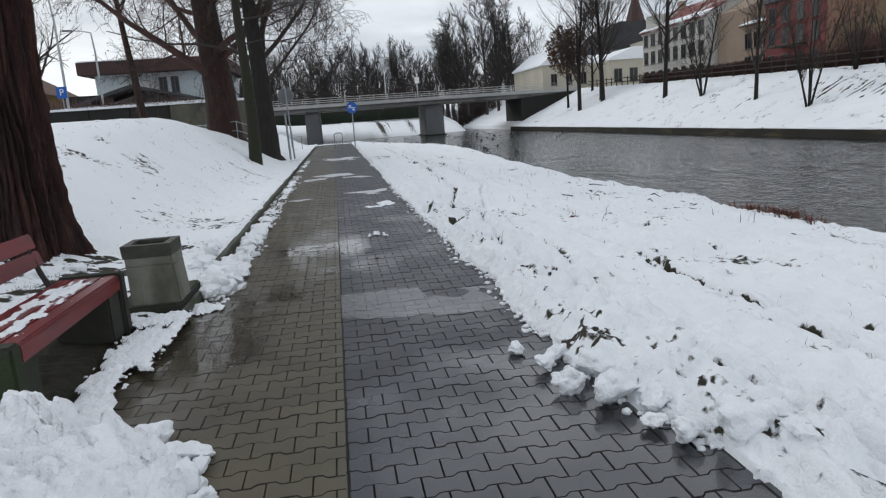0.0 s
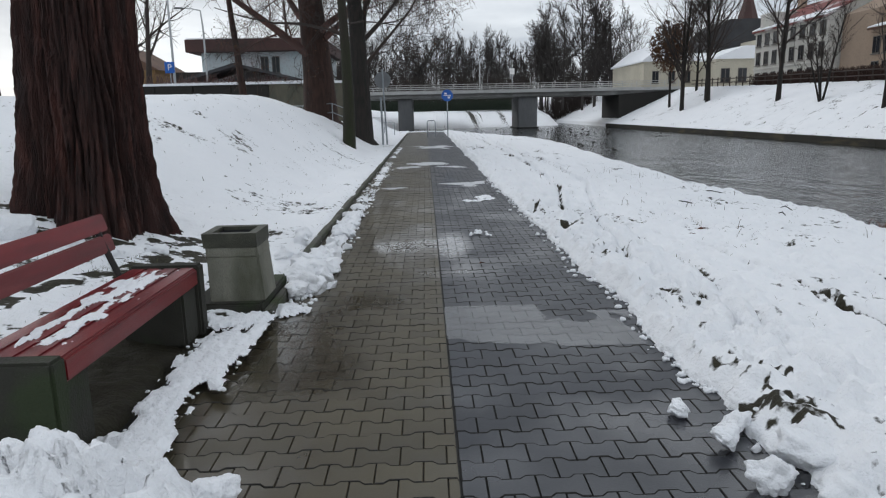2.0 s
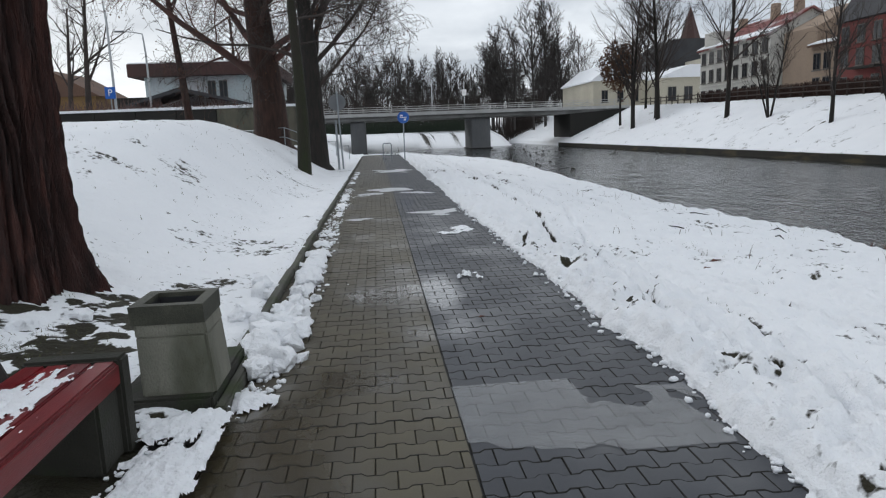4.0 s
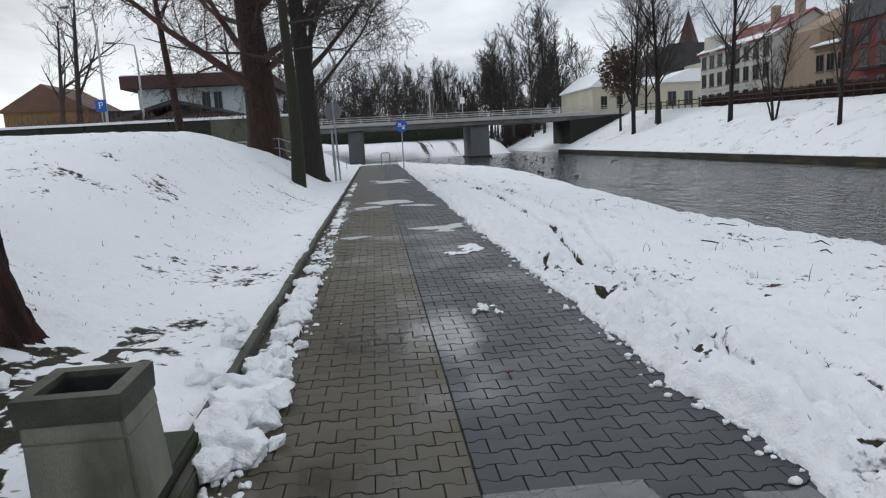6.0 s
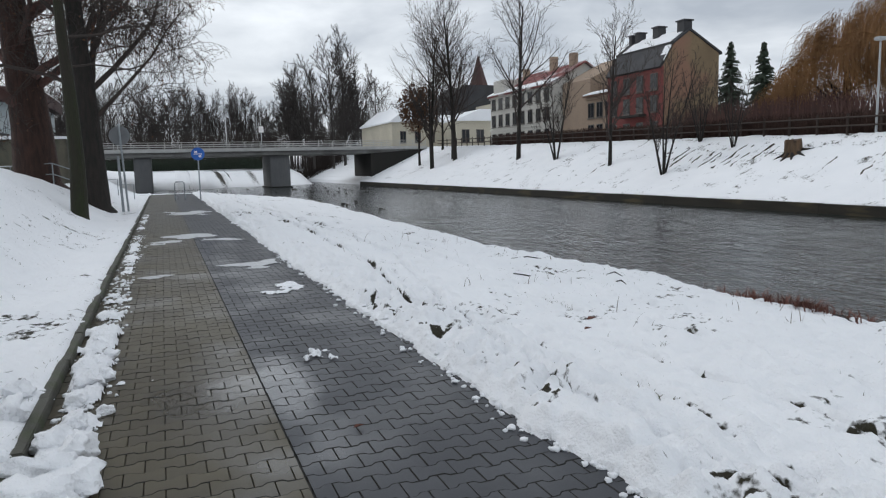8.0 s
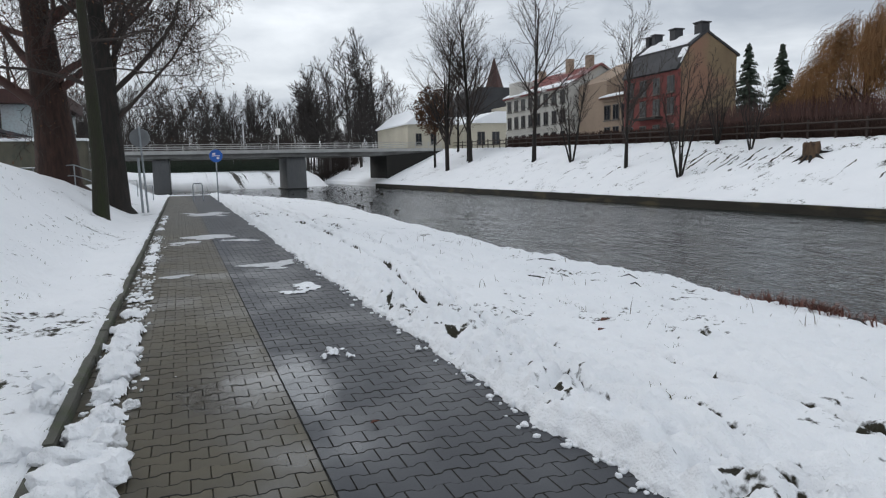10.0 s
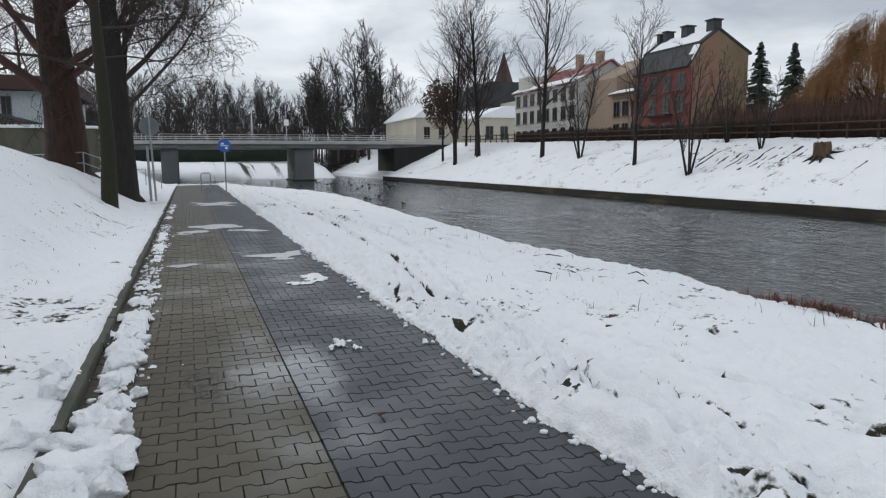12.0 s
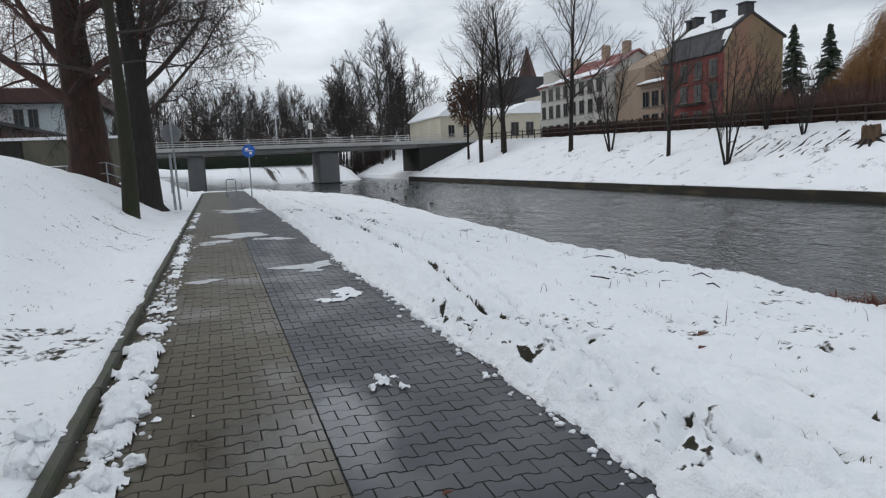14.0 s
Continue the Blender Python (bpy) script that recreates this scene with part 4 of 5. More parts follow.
cream_house()
annex = thing("house", (0, 0, 0), "ochre house half hidden behind the willows", "house")
part("wall", slab((54, 30, 2), (62, 36, 13)), TAN_WALL, annex)
part("roof", prism([(53.6, 13), (62.4, 13), (58, 16)], 29.6, 36.4), BROWN_ROOF, annex)


# ---- left side: low building, retaining wall, lamps ----
def low_building():
    h = thing("low_building", (0, 0, 0), "low white panelled building with a deep brown fascia", "building")
    part("wall", slab((-20.3, 66, 2.5), (-9.6, 78, 7.2)), PANEL, h)
    part("fascia", slab((-21.4, 65.0, 7.2), (-9.0, 79, 8.3), 0.04), FASCIA, h, "deep brown flat roof edge")
    part("snow_cover", slab((-21.3, 65.1, 8.3), (-9.1, 78.9, 8.4)), SNOW, h)
    for x in (-14.6, -13.6):
        window(h, (x, 66, 5.3), 0.7, 1.5, "y")
    part("canopy", prism([(-20.5, 4.6), (-16, 5.9), (-11.2, 4.7), (-11.2, 4.5), (-16, 5.6), (-20.5, 4.4)], 60.5, 65.8), SLATE, h, "dark pitched canopy")
    part("porch", slab((-20, 62, 2.5), (-11.5, 65.9, 4.5)), DARK_WALL, h)
    part("annex", slab((-23.5, 67, 2.5), (-20.31, 75, 5.6)), DARK_WALL, h)
    part("snow_cover", slab((-21, 58.5, 4.15), (-8.6, 60.4, 4.27)), SNOW, h)


low_building()
rw = thing("retaining_wall", (0, 46, 0), "weathered stained concrete retaining wall, left panels darkened as shade, with snow on top", "wall", kind="structure")
for i in range(7):
    # the five left panels stand in shade, painted in with the darker wall material
    part("wall_panel", slab((-22 + i * 2.4, 0, 0.2), (-22 + (i + 1) * 2.4 - 0.03, 0.5, 3.45), 0.03), OLD_WALL if i > 4 else DARK_WALL, rw)
    part("coping", slab((-22 + i * 2.4, -0.12, 3.46), (-22 + (i + 1) * 2.4 - 0.02, 0.7, 3.6)), SNOW, rw)
handrail = thing("railing", (0, 0, 0), "thin steel railing running down beside the slope", "railing")
line = [(-19, 41.5), (-16, 41.2), (-13, 40.8), (-10.2, 40), (-8, 38.8), (-6.4, 37), (-4.6, 35), (-3.2, 34)]
for (xa, ya), (xb, yb) in zip(line, line[1:]):
    za, zb = land(xa, ya), land(xb, yb)
    part("post", rod([(xa, ya, za - 0.2), (xa, ya, za + 0.95)], [0.025, 0.025], 6), STEEL, handrail)
    for k in (0.5, 0.93):
        part("rail", rod([(xa, ya, za + k), (xb, yb, zb + k)], [0.022, 0.022], 6), STEEL, handrail)

for x, y, zt in ((-17.3, 50, 10.4), (-17.2, 57, 9.0)):
    lamp = thing("street_lamp", (x, y, land(x, y)), "tall pale street lamp on the snowy rise", "lamp", "street lamps")
    part("pole", rod([(0, 0, -0.2), (0, 0, zt - 4.0), (-0.1, 0, zt - 2.6)], [0.09, 0.07, 0.05]), LIGHT_POLE, lamp)
    part("arm", rod([(-0.1, 0, zt - 2.6), (-0.8, 0, zt - 2.45), (-1.5, 0, zt - 2.4)], [0.045, 0.04, 0.035]), LIGHT_POLE, lamp)
    part("head", slab((-2.1, -0.13, zt - 2.45), (-1.4, 0.13, zt - 2.33), 0.04), SIGN_BACK, lamp)
bank_lamp = thing("street_lamp", (33.0, 27.8, land(33, 27.8)), "park lamp post beside the embankment fence", "lamp", "street lamps")
part("pole", rod([(0, 0, -0.2), (0, 0, 4.6)], [0.06, 0.045]), LIGHT_POLE, bank_lamp)
part("head", slab((-0.28, -0.2, 4.55), (0.28, 0.2, 4.72), 0.05), LIGHT_POLE, bank_lamp)


def letter(parent, text, size, at, material, rot):
    c = bpy.data.curves.new("letter", "FONT")
    c.body, c.size, c.align_x, c.align_y, c.extrude = text, size, "CENTER", "CENTER", 0.004
    tmp = bpy.data.objects.new("letter", c)
    scene.collection.objects.link(tmp)
    me = bpy.data.meshes.new_from_object(tmp.evaluated_get(bpy.context.evaluated_depsgraph_get()))
    bpy.data.objects.remove(tmp)
    me.materials.append(material)
    ob = part("letter", me, material, parent)
    ob.matrix_local = pose(*at, *rot)


parking = thing("parking_sign", (-17.45, 49.7, land(-17.45, 49.7)), "blue parking sign with a white letter P", "sign")
part("post", rod([(0, 0, -0.2), (0, 0, 2.3)], [0.035, 0.035]), STEEL, parking)
plate = part("plate", slab((-0.33, -0.06, 1.55), (0.33, -0.035, 2.3), 0.01), SIGN_BLUE, parking)
letter(plate, "P", 0.6, (0, -0.066, 1.92), SIGN_WHITE, (90, 0, 0))

# the blue round sign by the end of the path
disc = thing("path_sign", (1.2, 41.2, land(1.6, 41.2) + 0.02), "round blue shared-path sign on a steel post", "sign")
part("post", rod([(0, 0, -0.2), (0, 0, 2.75)], [0.035, 0.035]), STEEL, disc)
bm = bmesh.new()
bmesh.ops.create_cone(bm, cap_ends=True, segments=40, radius1=0.33, radius2=0.33, depth=0.025, matrix=pose(0, -0.05, 2.35, 90))
face = part("disc", bm, SIGN_BLUE, disc)
part("bar", slab((-0.2, -0.075, 2.33), (0.2, -0.064, 2.37)), SIGN_WHITE, face)
part("pictogram", slab((-0.17, -0.075, 2.41), (-0.02, -0.064, 2.5)), SIGN_WHITE, face)
part("pictogram", slab((0.03, -0.075, 2.18), (0.16, -0.064, 2.29)), SIGN_WHITE, face)

twin = thing("sign_post", (-1.88, 32.0, land(-1.88, 32.0)), "round grey sign seen from behind on twin steel posts", "sign")
part("post", rod([(-0.12, 0, -0.2), (-0.16, 0, 2.1)], [0.05, 0.05]), STEEL, twin)
part("post", rod([(0.06, 0.05, -0.2), (-0.06, 0.05, 3.3)], [0.04, 0.04]), STEEL, twin)
bm = bmesh.new()
bmesh.ops.create_cone(bm, cap_ends=True, segments=36, radius1=0.36, radius2=0.36, depth=0.025, matrix=pose(-0.06, 0.11, 2.85, 90))
part("disc", bm, SIGN_BACK, twin)
hoop = thing("barrier_hoop", (0.3, 44, -0.02), "steel tube hoop barrier at the end of the path", "barrier")
part("tube", rod([(-0.28, 0, -0.1), (-0.28, 0, 0.9), (-0.22, 0, 1.0), (0.16, 0, 1.0), (0.22, 0, 0.9), (0.22, 0, -0.1)], [0.03] * 6), STEEL, hoop)
for dx in (-3.2, -2.4):
    low = thing("barrier_rail", (0.0 + dx, 46, land(dx, 46)), "low steel barrier rail beside the path's end", "barrier", "barrier rails")
    part("tube", rod([(-0.35, 0, -0.1), (-0.35, 0, 0.8), (0.3, 0, 0.8), (0.3, 0, -0.1)], [0.025] * 4), STEEL, low)

side = thing("building", (0, 0, 0), "white rendered building with a dark pink plinth", "building")
part("wall", slab((-34, 22.5, 2.9), (-17, 28, 12)), PANEL, side)
part("plinth", slab((-34.05, 22.4, 0.5), (-16.9, 28.1, 2.9)), PINK, side, "dark pink plinth")
part("roof", prism([(-34.5, 12), (-16.6, 12), (-25, 16)], 22.2, 28.4), BROWN_ROOF, side)
ochre = thing("house", (0, 0, 0), "ochre house behind bushes at the road", "house")
part("wall", slab((-36, 75, 2), (-28, 84, 6.4)), YELLOW, ochre)
part("roof", prism([(-36.5, 6.4), (-27.5, 6.4), (-32, 9)], 74.6, 84.4), BROWN_ROOF, ochre)


# ---- bench, bin and the snow around them ----
def bench():
    b = thing("park_bench", (-1.82, 4.42, 0.1), "red slatted park bench on mossy concrete ends, dusted with snow", "bench")
    for s in (-1, 1):
        end = bmesh.new()
        box(end, (-0.20, s * 0.72 - 0.12, -0.05), (0.19, s * 0.72 + 0.12, 0.355), 0.015)
        box(end, (-0.225, s * 0.885 - 0.055, -0.05), (0.222, s * 0.885 + 0.055, 0.425), 0.014)
        part("concrete_end", end, MOSSY, b, "damp concrete end block green with moss")
    for i in range(4):
        x = -0.155 + i * 0.104
        part("seat_slat", slab((x - 0.048, -0.826, 0.372), (x + 0.048, 0.826, 0.412), 0.008), RED, b)
    part("apron", slab((0.185, -0.826, 0.30), (0.215, 0.826, 0.402), 0.008), RED, b)
    part("under_rail", slab((0.150, -0.82, 0.31), (0.182, 0.82, 0.365), 0.004), IRON, b)
    for z, x in ((0.60, -0.30), (0.725, -0.335)):
        bm = slab((-0.018, -0.80, -0.055), (0.018, 0.80, 0.055), 0.008)
        bmesh.ops.rotate(bm, verts=bm.verts, cent=(0, 0, 0), matrix=Matrix.Rotation(radians(-16), 3, "Y"))
        bmesh.ops.translate(bm, verts=bm.verts, vec=(x, 0, z))
        part("back_slat", bm, RED, b)
    for y in (-0.62, 0.70):
        part("bracket", rod([(-0.2, y, 0.34), (-0.265, y, 0.5), (-0.36, y, 0.78)], [0.022, 0.02, 0.018], 6), IRON, b)
    return b


def scraps(name, label, x0, x1, y0, y1, z, thr, seed, material, cell=0.012, thick=0.012, scale=9.0, category="snow", kind="stuff", pull=1.0):
    """Ragged thin remains lying on a flat surface."""
    nx, ny = int((x1 - x0) / cell), int((y1 - y0) / cell)
    xs, ys = x0 + np.arange(nx + 1) * cell, y0 + np.arange(ny + 1) * cell
    X, Y = np.meshgrid(xs, ys)
    fade = np.minimum(np.minimum(X - x0, x1 - X) / (x1 - x0), np.minimum(Y - y0, y1 - Y) / (y1 - y0))
    m = fbm(X + seed * 3.1, Y / pull + seed * 1.7, scale, 4) + 0.28 * (step(0, 0.3, fade) - 1)
    Z = z + thick * np.clip((m - thr) * 6, 0, 1) * (0.6 + 0.8 * fbm(X, Y, 40, 2))
    keep = m > thr
    idx, verts, faces = {}, [], []
    for j in range(ny):
        for i in range(nx):
            if keep[j, i] and keep[j + 1, i] and keep[j, i + 1] and keep[j + 1, i + 1]:
                f = []
                for a, c in ((j, i), (j, i + 1), (j + 1, i + 1), (j + 1, i)):
                    if (a, c) not in idx:
                        idx[(a, c)] = len(verts)
                        verts.append((X[a, c], Y[a, c], Z[a, c]))
                    f.append(idx[(a, c)])
                faces.append(tuple(f))
    if faces:
        tagged(new(name, mesh_of(name, verts, faces, material, True)), label, category, kind=kind)


bench()
scraps("bench_snow", "patchy melting snow on the bench's seat", -2.0, -1.66, 3.6, 5.2, 0.511, 0.44, 4, SNOW, 0.006, 0.014, 16.0, pull=3.0)


def litter_bin():
    p = thing("concrete_slab", (-1.52, 6.2, 0), "mossy concrete base slab under the litter bin", "slab")
    part("plinth", slab((-0.34, -0.50, -0.05), (0.20, 0.42, 0.138), 0.015), MOSSY, p)
    part("plinth_kerb", slab((0.205, -0.52, -0.05), (0.27, 0.45, 0.085), 0.012), KERB, p)
    b = thing("litter_bin", (-1.52, 5.96, 0.14), "square washed-concrete litter bin with a dark mossy rim", "bin")
    bm = bmesh.new()

    def ring(h, z, dx=0.0):
        return [bm.verts.new((x * h + dx, y * h, z)) for x, y in ((-1, -1), (1, -1), (1, 1), (-1, 1))]
    levels = [ring(0.198, 0.0, 0.012), ring(0.188, 0.318, -0.004), ring(0.182, 0.322, -0.004), ring(0.182, 0.328, -0.004), ring(0.190, 0.332, -0.004), ring(0.187, 0.395, -0.01)]
    for a, c in zip(levels, levels[1:]):
        for i in range(4):
            bm.faces.new((a[i], a[(i + 1) % 4], c[(i + 1) % 4], c[i]))
    bm.faces.new(levels[0][::-1])
    bmesh.ops.bevel(bm, geom=[e for e in bm.edges if abs(e.verts[0].co.z - e.verts[1].co.z) > 0.05], offset=0.015, segments=2, affect="EDGES")
    part("body", bm, BIN, b)
    bm = bmesh.new()
    o0, o1 = ring(0.192, 0.395, -0.012), ring(0.196, 0.50, -0.016)
    i1, i0 = ring(0.135, 0.50, -0.016), ring(0.125, 0.18, -0.012)
    for a, c in ((o0, o1), (o1, i1), (i1, i0)):
        for i in range(4):
            bm.faces.new((a[i], a[(i + 1) % 4], c[(i + 1) % 4], c[i]))
    part("rim", bm, BIN_RIM, b, "dark damp mossy rim")
    bm = bmesh.new()
    l0, l1 = ring(0.122, 0.10, -0.012), ring(0.131, 0.475, -0.016)
    for i in range(4):
        bm.faces.new((l0[i], l0[(i + 1) % 4], l1[(i + 1) % 4], l1[i]))
    bm.faces.new(l0)
    part("liner", bm, LINER, b, "dark liner inside")


litter_bin()


def clod_mesh(seed, detail=4):
    """A broken lump of wet snow: flat facets with rounded, crumbly edges."""
    bm = bmesh.new()
    bmesh.ops.create_icosphere(bm, subdivisions=detail, radius=1.0)
    rng = random.Random(seed)
    planes = [(Vector((rng.gauss(0, 1), rng.gauss(0, 1), rng.gauss(0, 1))).normalized(), rng.uniform(0.5, 0.85)) for _ in range(9)]
    for v in bm.verts:
        p = v.co.copy()
        for n, d in planes:
            k = p.dot(n) - d
            if k > 0:
                p -= n * k * 0.96
        p *= 1 + 0.30 * noise.noise(p * 1.7 + Vector((seed, 0, 0))) + 0.18 * noise.noise(p * 4.0 + Vector((seed, 3, 0))) + 0.09 * noise.noise(p * 9)
        v.co = Vector((p.x, p.y, p.z * 0.72))
    me = bpy.data.meshes.new("snow_clod")
    bm.to_mesh(me)
    bm.free()
    me.materials.append(SNOW)
    me.polygons.foreach_set("use_smooth", [True] * len(me.polygons))
    return me


CLODS = [clod_mesh(s) for s in range(7)]


def clod(rng, x, y, z, r, label, group):
    ob = new("snow_clod", CLODS[rng.randrange(7)])
    ob.matrix_world = pose(x, y, z + r * 0.45, rng.uniform(-15, 15), rng.uniform(-15, 15), rng.uniform(0, 360)) @ Matrix.Diagonal((r * rng.uniform(0.85, 1.4), r, r * rng.uniform(0.8, 1.2), 1))
    tagged(ob, label, "snow clod", group)


def crumbs(name, label, places):
    """Many small lumps in one object."""
    rng = random.Random(8)
    small = [clod_mesh(20 + s, 2) for s in range(4)]
    data = [(np.array([v.co[:] for v in m.vertices]), [tuple(p.vertices) for p in m.polygons]) for m in small]
    all_v, all_f, base = [], [], 0
    for x, y, z, r in places:
        v, f = data[rng.randrange(4)]
        a = rng.uniform(0, 6.28)
        m = np.array([[math.cos(a), -math.sin(a), 0], [math.sin(a), math.cos(a), 0], [0, 0, 1]])
        all_v.append((v * [r * rng.uniform(0.8, 1.4), r, r]) @ m.T + [x, y, z + r * 0.3])
        all_f += [tuple(i + base for i in q) for q in f]
        base += len(v)
    tagged(new(name, mesh_of(name, np.concatenate(all_v).tolist(), all_f, SNOW, True)), label, "snow", kind="stuff")


def heap(name, label, cx, cy, rx, ry, height, seed, base):
    """A shovelled heap of blocky wet snow."""
    n = 150
    u = np.linspace(-1.15, 1.15, n)
    U, V = np.meshgrid(u, u)
    X, Y = cx + U * rx, cy + V * ry
    r = np.sqrt(U ** 2 + V ** 2) + 0.35 * (fbm(X + seed, Y, 2.6, 3) - 0.5)
    body = np.clip(1 - r, 0, 1) ** 0.55
    cells = np.floor(fbm(X + seed, Y + 4, 6.5, 3) * 7) / 7
    Z = base + height * body * (0.3 + 1.35 * (0.65 * cells + 0.35 * fbm(X, Y + seed, 7, 4))) + 0.08 * (fbm(X, Y, 13, 4) - 0.5) * (body > 0)
    Z = np.where(body <= 0, base - 0.08, Z)
    verts = np.stack([X.ravel(), Y.ravel(), Z.ravel()], 1).tolist()
    faces = [(j * n + i, j * n + i + 1, (j + 1) * n + i + 1, (j + 1) * n + i) for j in range(n - 1) for i in range(n - 1)]
    tagged(new(name, mesh_of(name, verts, faces, SNOW, True)), label, "snow heap")


heap("snow_heap", "shovelled heap of blocky wet snow by the bench", -1.55, 2.78, 0.86, 0.7, 0.52, 3, -0.02)
rng = random.Random(77)
for x, y, r in ((-0.66, 2.95, 0.06), (-0.76, 3.05, 0.11), (-0.95, 3.3, 0.10), (-1.2, 3.36, 0.09), (-0.72, 2.75, 0.12), (-0.6, 2.66, 0.05), (-1.7, 3.3, 0.1)):
    clod(rng, x, y, 0.0, r, "loose clod of wet snow beside the heap", "clods at the heap")
for x, y, r in ((-1.2, 6.35, 0.1), (-1.12, 6.5, 0.13), (-1.22, 6.72, 0.14), (-1.05, 6.85, 0.10), (-1.18, 7.0, 0.15), (-1.06, 7.2, 0.13), (-1.2, 7.35, 0.13), (-1.1, 7.6, 0.11), (-1.22, 7.85, 0.12), (-1.14, 8.1, 0.09),
                (-1.0, 8.35, 0.05), (-1.2, 8.6, 0.08), (-1.15, 8.95, 0.1), (-1.05, 9.15, 0.07), (-1.22, 9.4, 0.08), (-1.5, 8.3, 0.1), (-1.55, 8.75, 0.09), (-1.5, 7.5, 0.11), (-1.06, 9.8, 0.06), (-1.18, 10.3, 0.07), (-0.95, 6.62, 0.05)):
    clod(rng, x, y, 0.0 if x > -1.35 else 0.08, r * 1.15, "clod of shovelled snow along the kerb", "clods along the kerb")
for x, y, r in ((1.22, 3.28, 0.09), (1.36, 3.1, 0.12), (1.5, 2.95, 0.09), (1.25, 3.62, 0.07), (1.3, 2.75, 0.06), (1.4, 3.45, 0.1), (1.62, 2.75, 0.08), (1.12, 3.95, 0.05), (1.35, 3.75, 0.06), (1.75, 2.6, 0.1), (1.5, 2.5, 0.15), (1.72, 2.36, 0.13), (1.3, 2.6, 0.08)):
    clod(rng, float(right_edge(np.array([y]))[0]) + x - 1.4, y, 0.02, r, "loose clod of wet snow at the paving's edge", "clods at the paving's edge")
for x, y, r in ((-2.95, 7.05, 0.13), (-3.35, 6.95, 0.16), (-3.75, 6.95, 0.2), (-4.2, 7.05, 0.17), (-2.7, 7.4, 0.1), (-4.55, 7.3, 0.14)):
    clod(rng, x, y, land(x, y) - 0.04, r, "snow lump heaped at the tree's foot", "clods at the tree's foot")
places = []
for _ in range(800):
    y = 2.5 + 14 * rng.random() ** 1.6
    x = float(right_edge(np.array([y]))[0]) + rng.gauss(0.05, 0.07)
    places.append((x, y, 0.045 if x > float(right_edge(np.array([y]))[0]) + 0.06 else 0.0, rng.uniform(0.006, 0.034)))
crumbs("snow_crumbs", "crumbled snow along the river side of the path", places)
places = []
for _ in range(650):
    y = 5.9 + 16 * rng.random() ** 1.5
    places.append((-1.18 + rng.gauss(0, 0.075), y, 0.0, rng.uniform(0.008, 0.03)))
for _ in range(160):
    places.append((-1.44 + rng.gauss(0, 0.09), 3.6 + 2.2 * rng.random(), 0.06, rng.uniform(0.006, 0.02)))
crumbs("snow_crumbs", "crumbled snow along the kerb and round the tree foot", places)
scraps("slush", "strip of slush in front of the bench", -1.6, -1.2, 3.0, 5.75, 0.055, 0.25, 11, SNOW, 0.008, 0.03, 9.0, pull=1.8)
scraps("slush", "dirty slush trodden between bench and bin", -2.0, -1.15, 5.3, 5.74, 0.06, 0.36, 31, SNOW, 0.008, 0.03, 12.0)
scraps("slush", "band of slush along the kerb", -1.34, -1.0, 5.6, 13, 0.004, 0.34, 12, SNOW, 0.016, 0.06, 3.5)
scraps("slush", "thinner band of slush along the kerb", -1.34, -1.05, 13, 34, 0.004, 0.46, 13, SNOW, 0.04, 0.03, 2.5)
scraps("slush", "slush remnant on the grey paving", 0.25, 1.2, 12.0, 13.0, 0.004, 0.5, 14, SNOW, 0.02, 0.03, 3.0)
scraps("slush", "small clump of slush on the grey paving", 0.3, 0.72, 8.85, 9.3, 0.004, 0.52, 16, SNOW, 0.01, 0.05, 9.0)
scraps("slush", "smear of slush on the brown paving", -1.05, -0.6, 8.8, 9.15, 0.004, 0.55, 15, SNOW, 0.012, 0.012, 6.0)
scraps("slush", "band of slush across the whole path", -1.0, 1.2, 14.2, 15.6, 0.004, 0.47, 17, SLUSH, 0.03, 0.012, 1.6)
scraps("slush", "band of slush across the whole path", -1.0, 1.15, 19, 21.5, 0.004, 0.46, 18, SLUSH, 0.05, 0.012, 1.2)
scraps("slush", "band of slush across the whole path", -1.0, 1.15, 29, 33, 0.004, 0.46, 19, SLUSH, 0.08, 0.012, 0.8)
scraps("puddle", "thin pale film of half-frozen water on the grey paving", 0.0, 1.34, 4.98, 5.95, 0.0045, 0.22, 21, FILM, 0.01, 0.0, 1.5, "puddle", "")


# ---- grass, stalks and sticks ----
def blades(name, label, places, material, tall, width, category, seed=3):
    rng = random.Random(seed)
    verts, faces = [], []
    for x, y, n, spread in places:
        for _ in range(n):
            px, py = x + rng.gauss(0, spread), y + rng.gauss(0, spread)
            z = land(px, py)
            h, a = tall * rng.uniform(0.4, 1.2), rng.uniform(0, 6.28)
            lean = Vector((math.cos(a), math.sin(a), 0)) * h * rng.uniform(0.2, 1.5)
            w = Vector((-math.sin(a), math.cos(a), 0)) * width * rng.uniform(0.7, 1.4)
            p = Vector((px, py, z - 0.015))
            m = p + lean * 0.35 + Vector((0, 0, h * 0.65))
            q = p + lean + Vector((0, 0, h))
            k = len(verts)
            verts += [(p - w)[:], (p + w)[:], (m + w * 0.7)[:], (m - w * 0.7)[:], q[:]]
            faces += [(k, k + 1, k + 2, k + 3), (k + 3, k + 2, k + 4)]
    tagged(new(name, mesh_of(name, verts, faces, material)), label, category, kind="stuff")


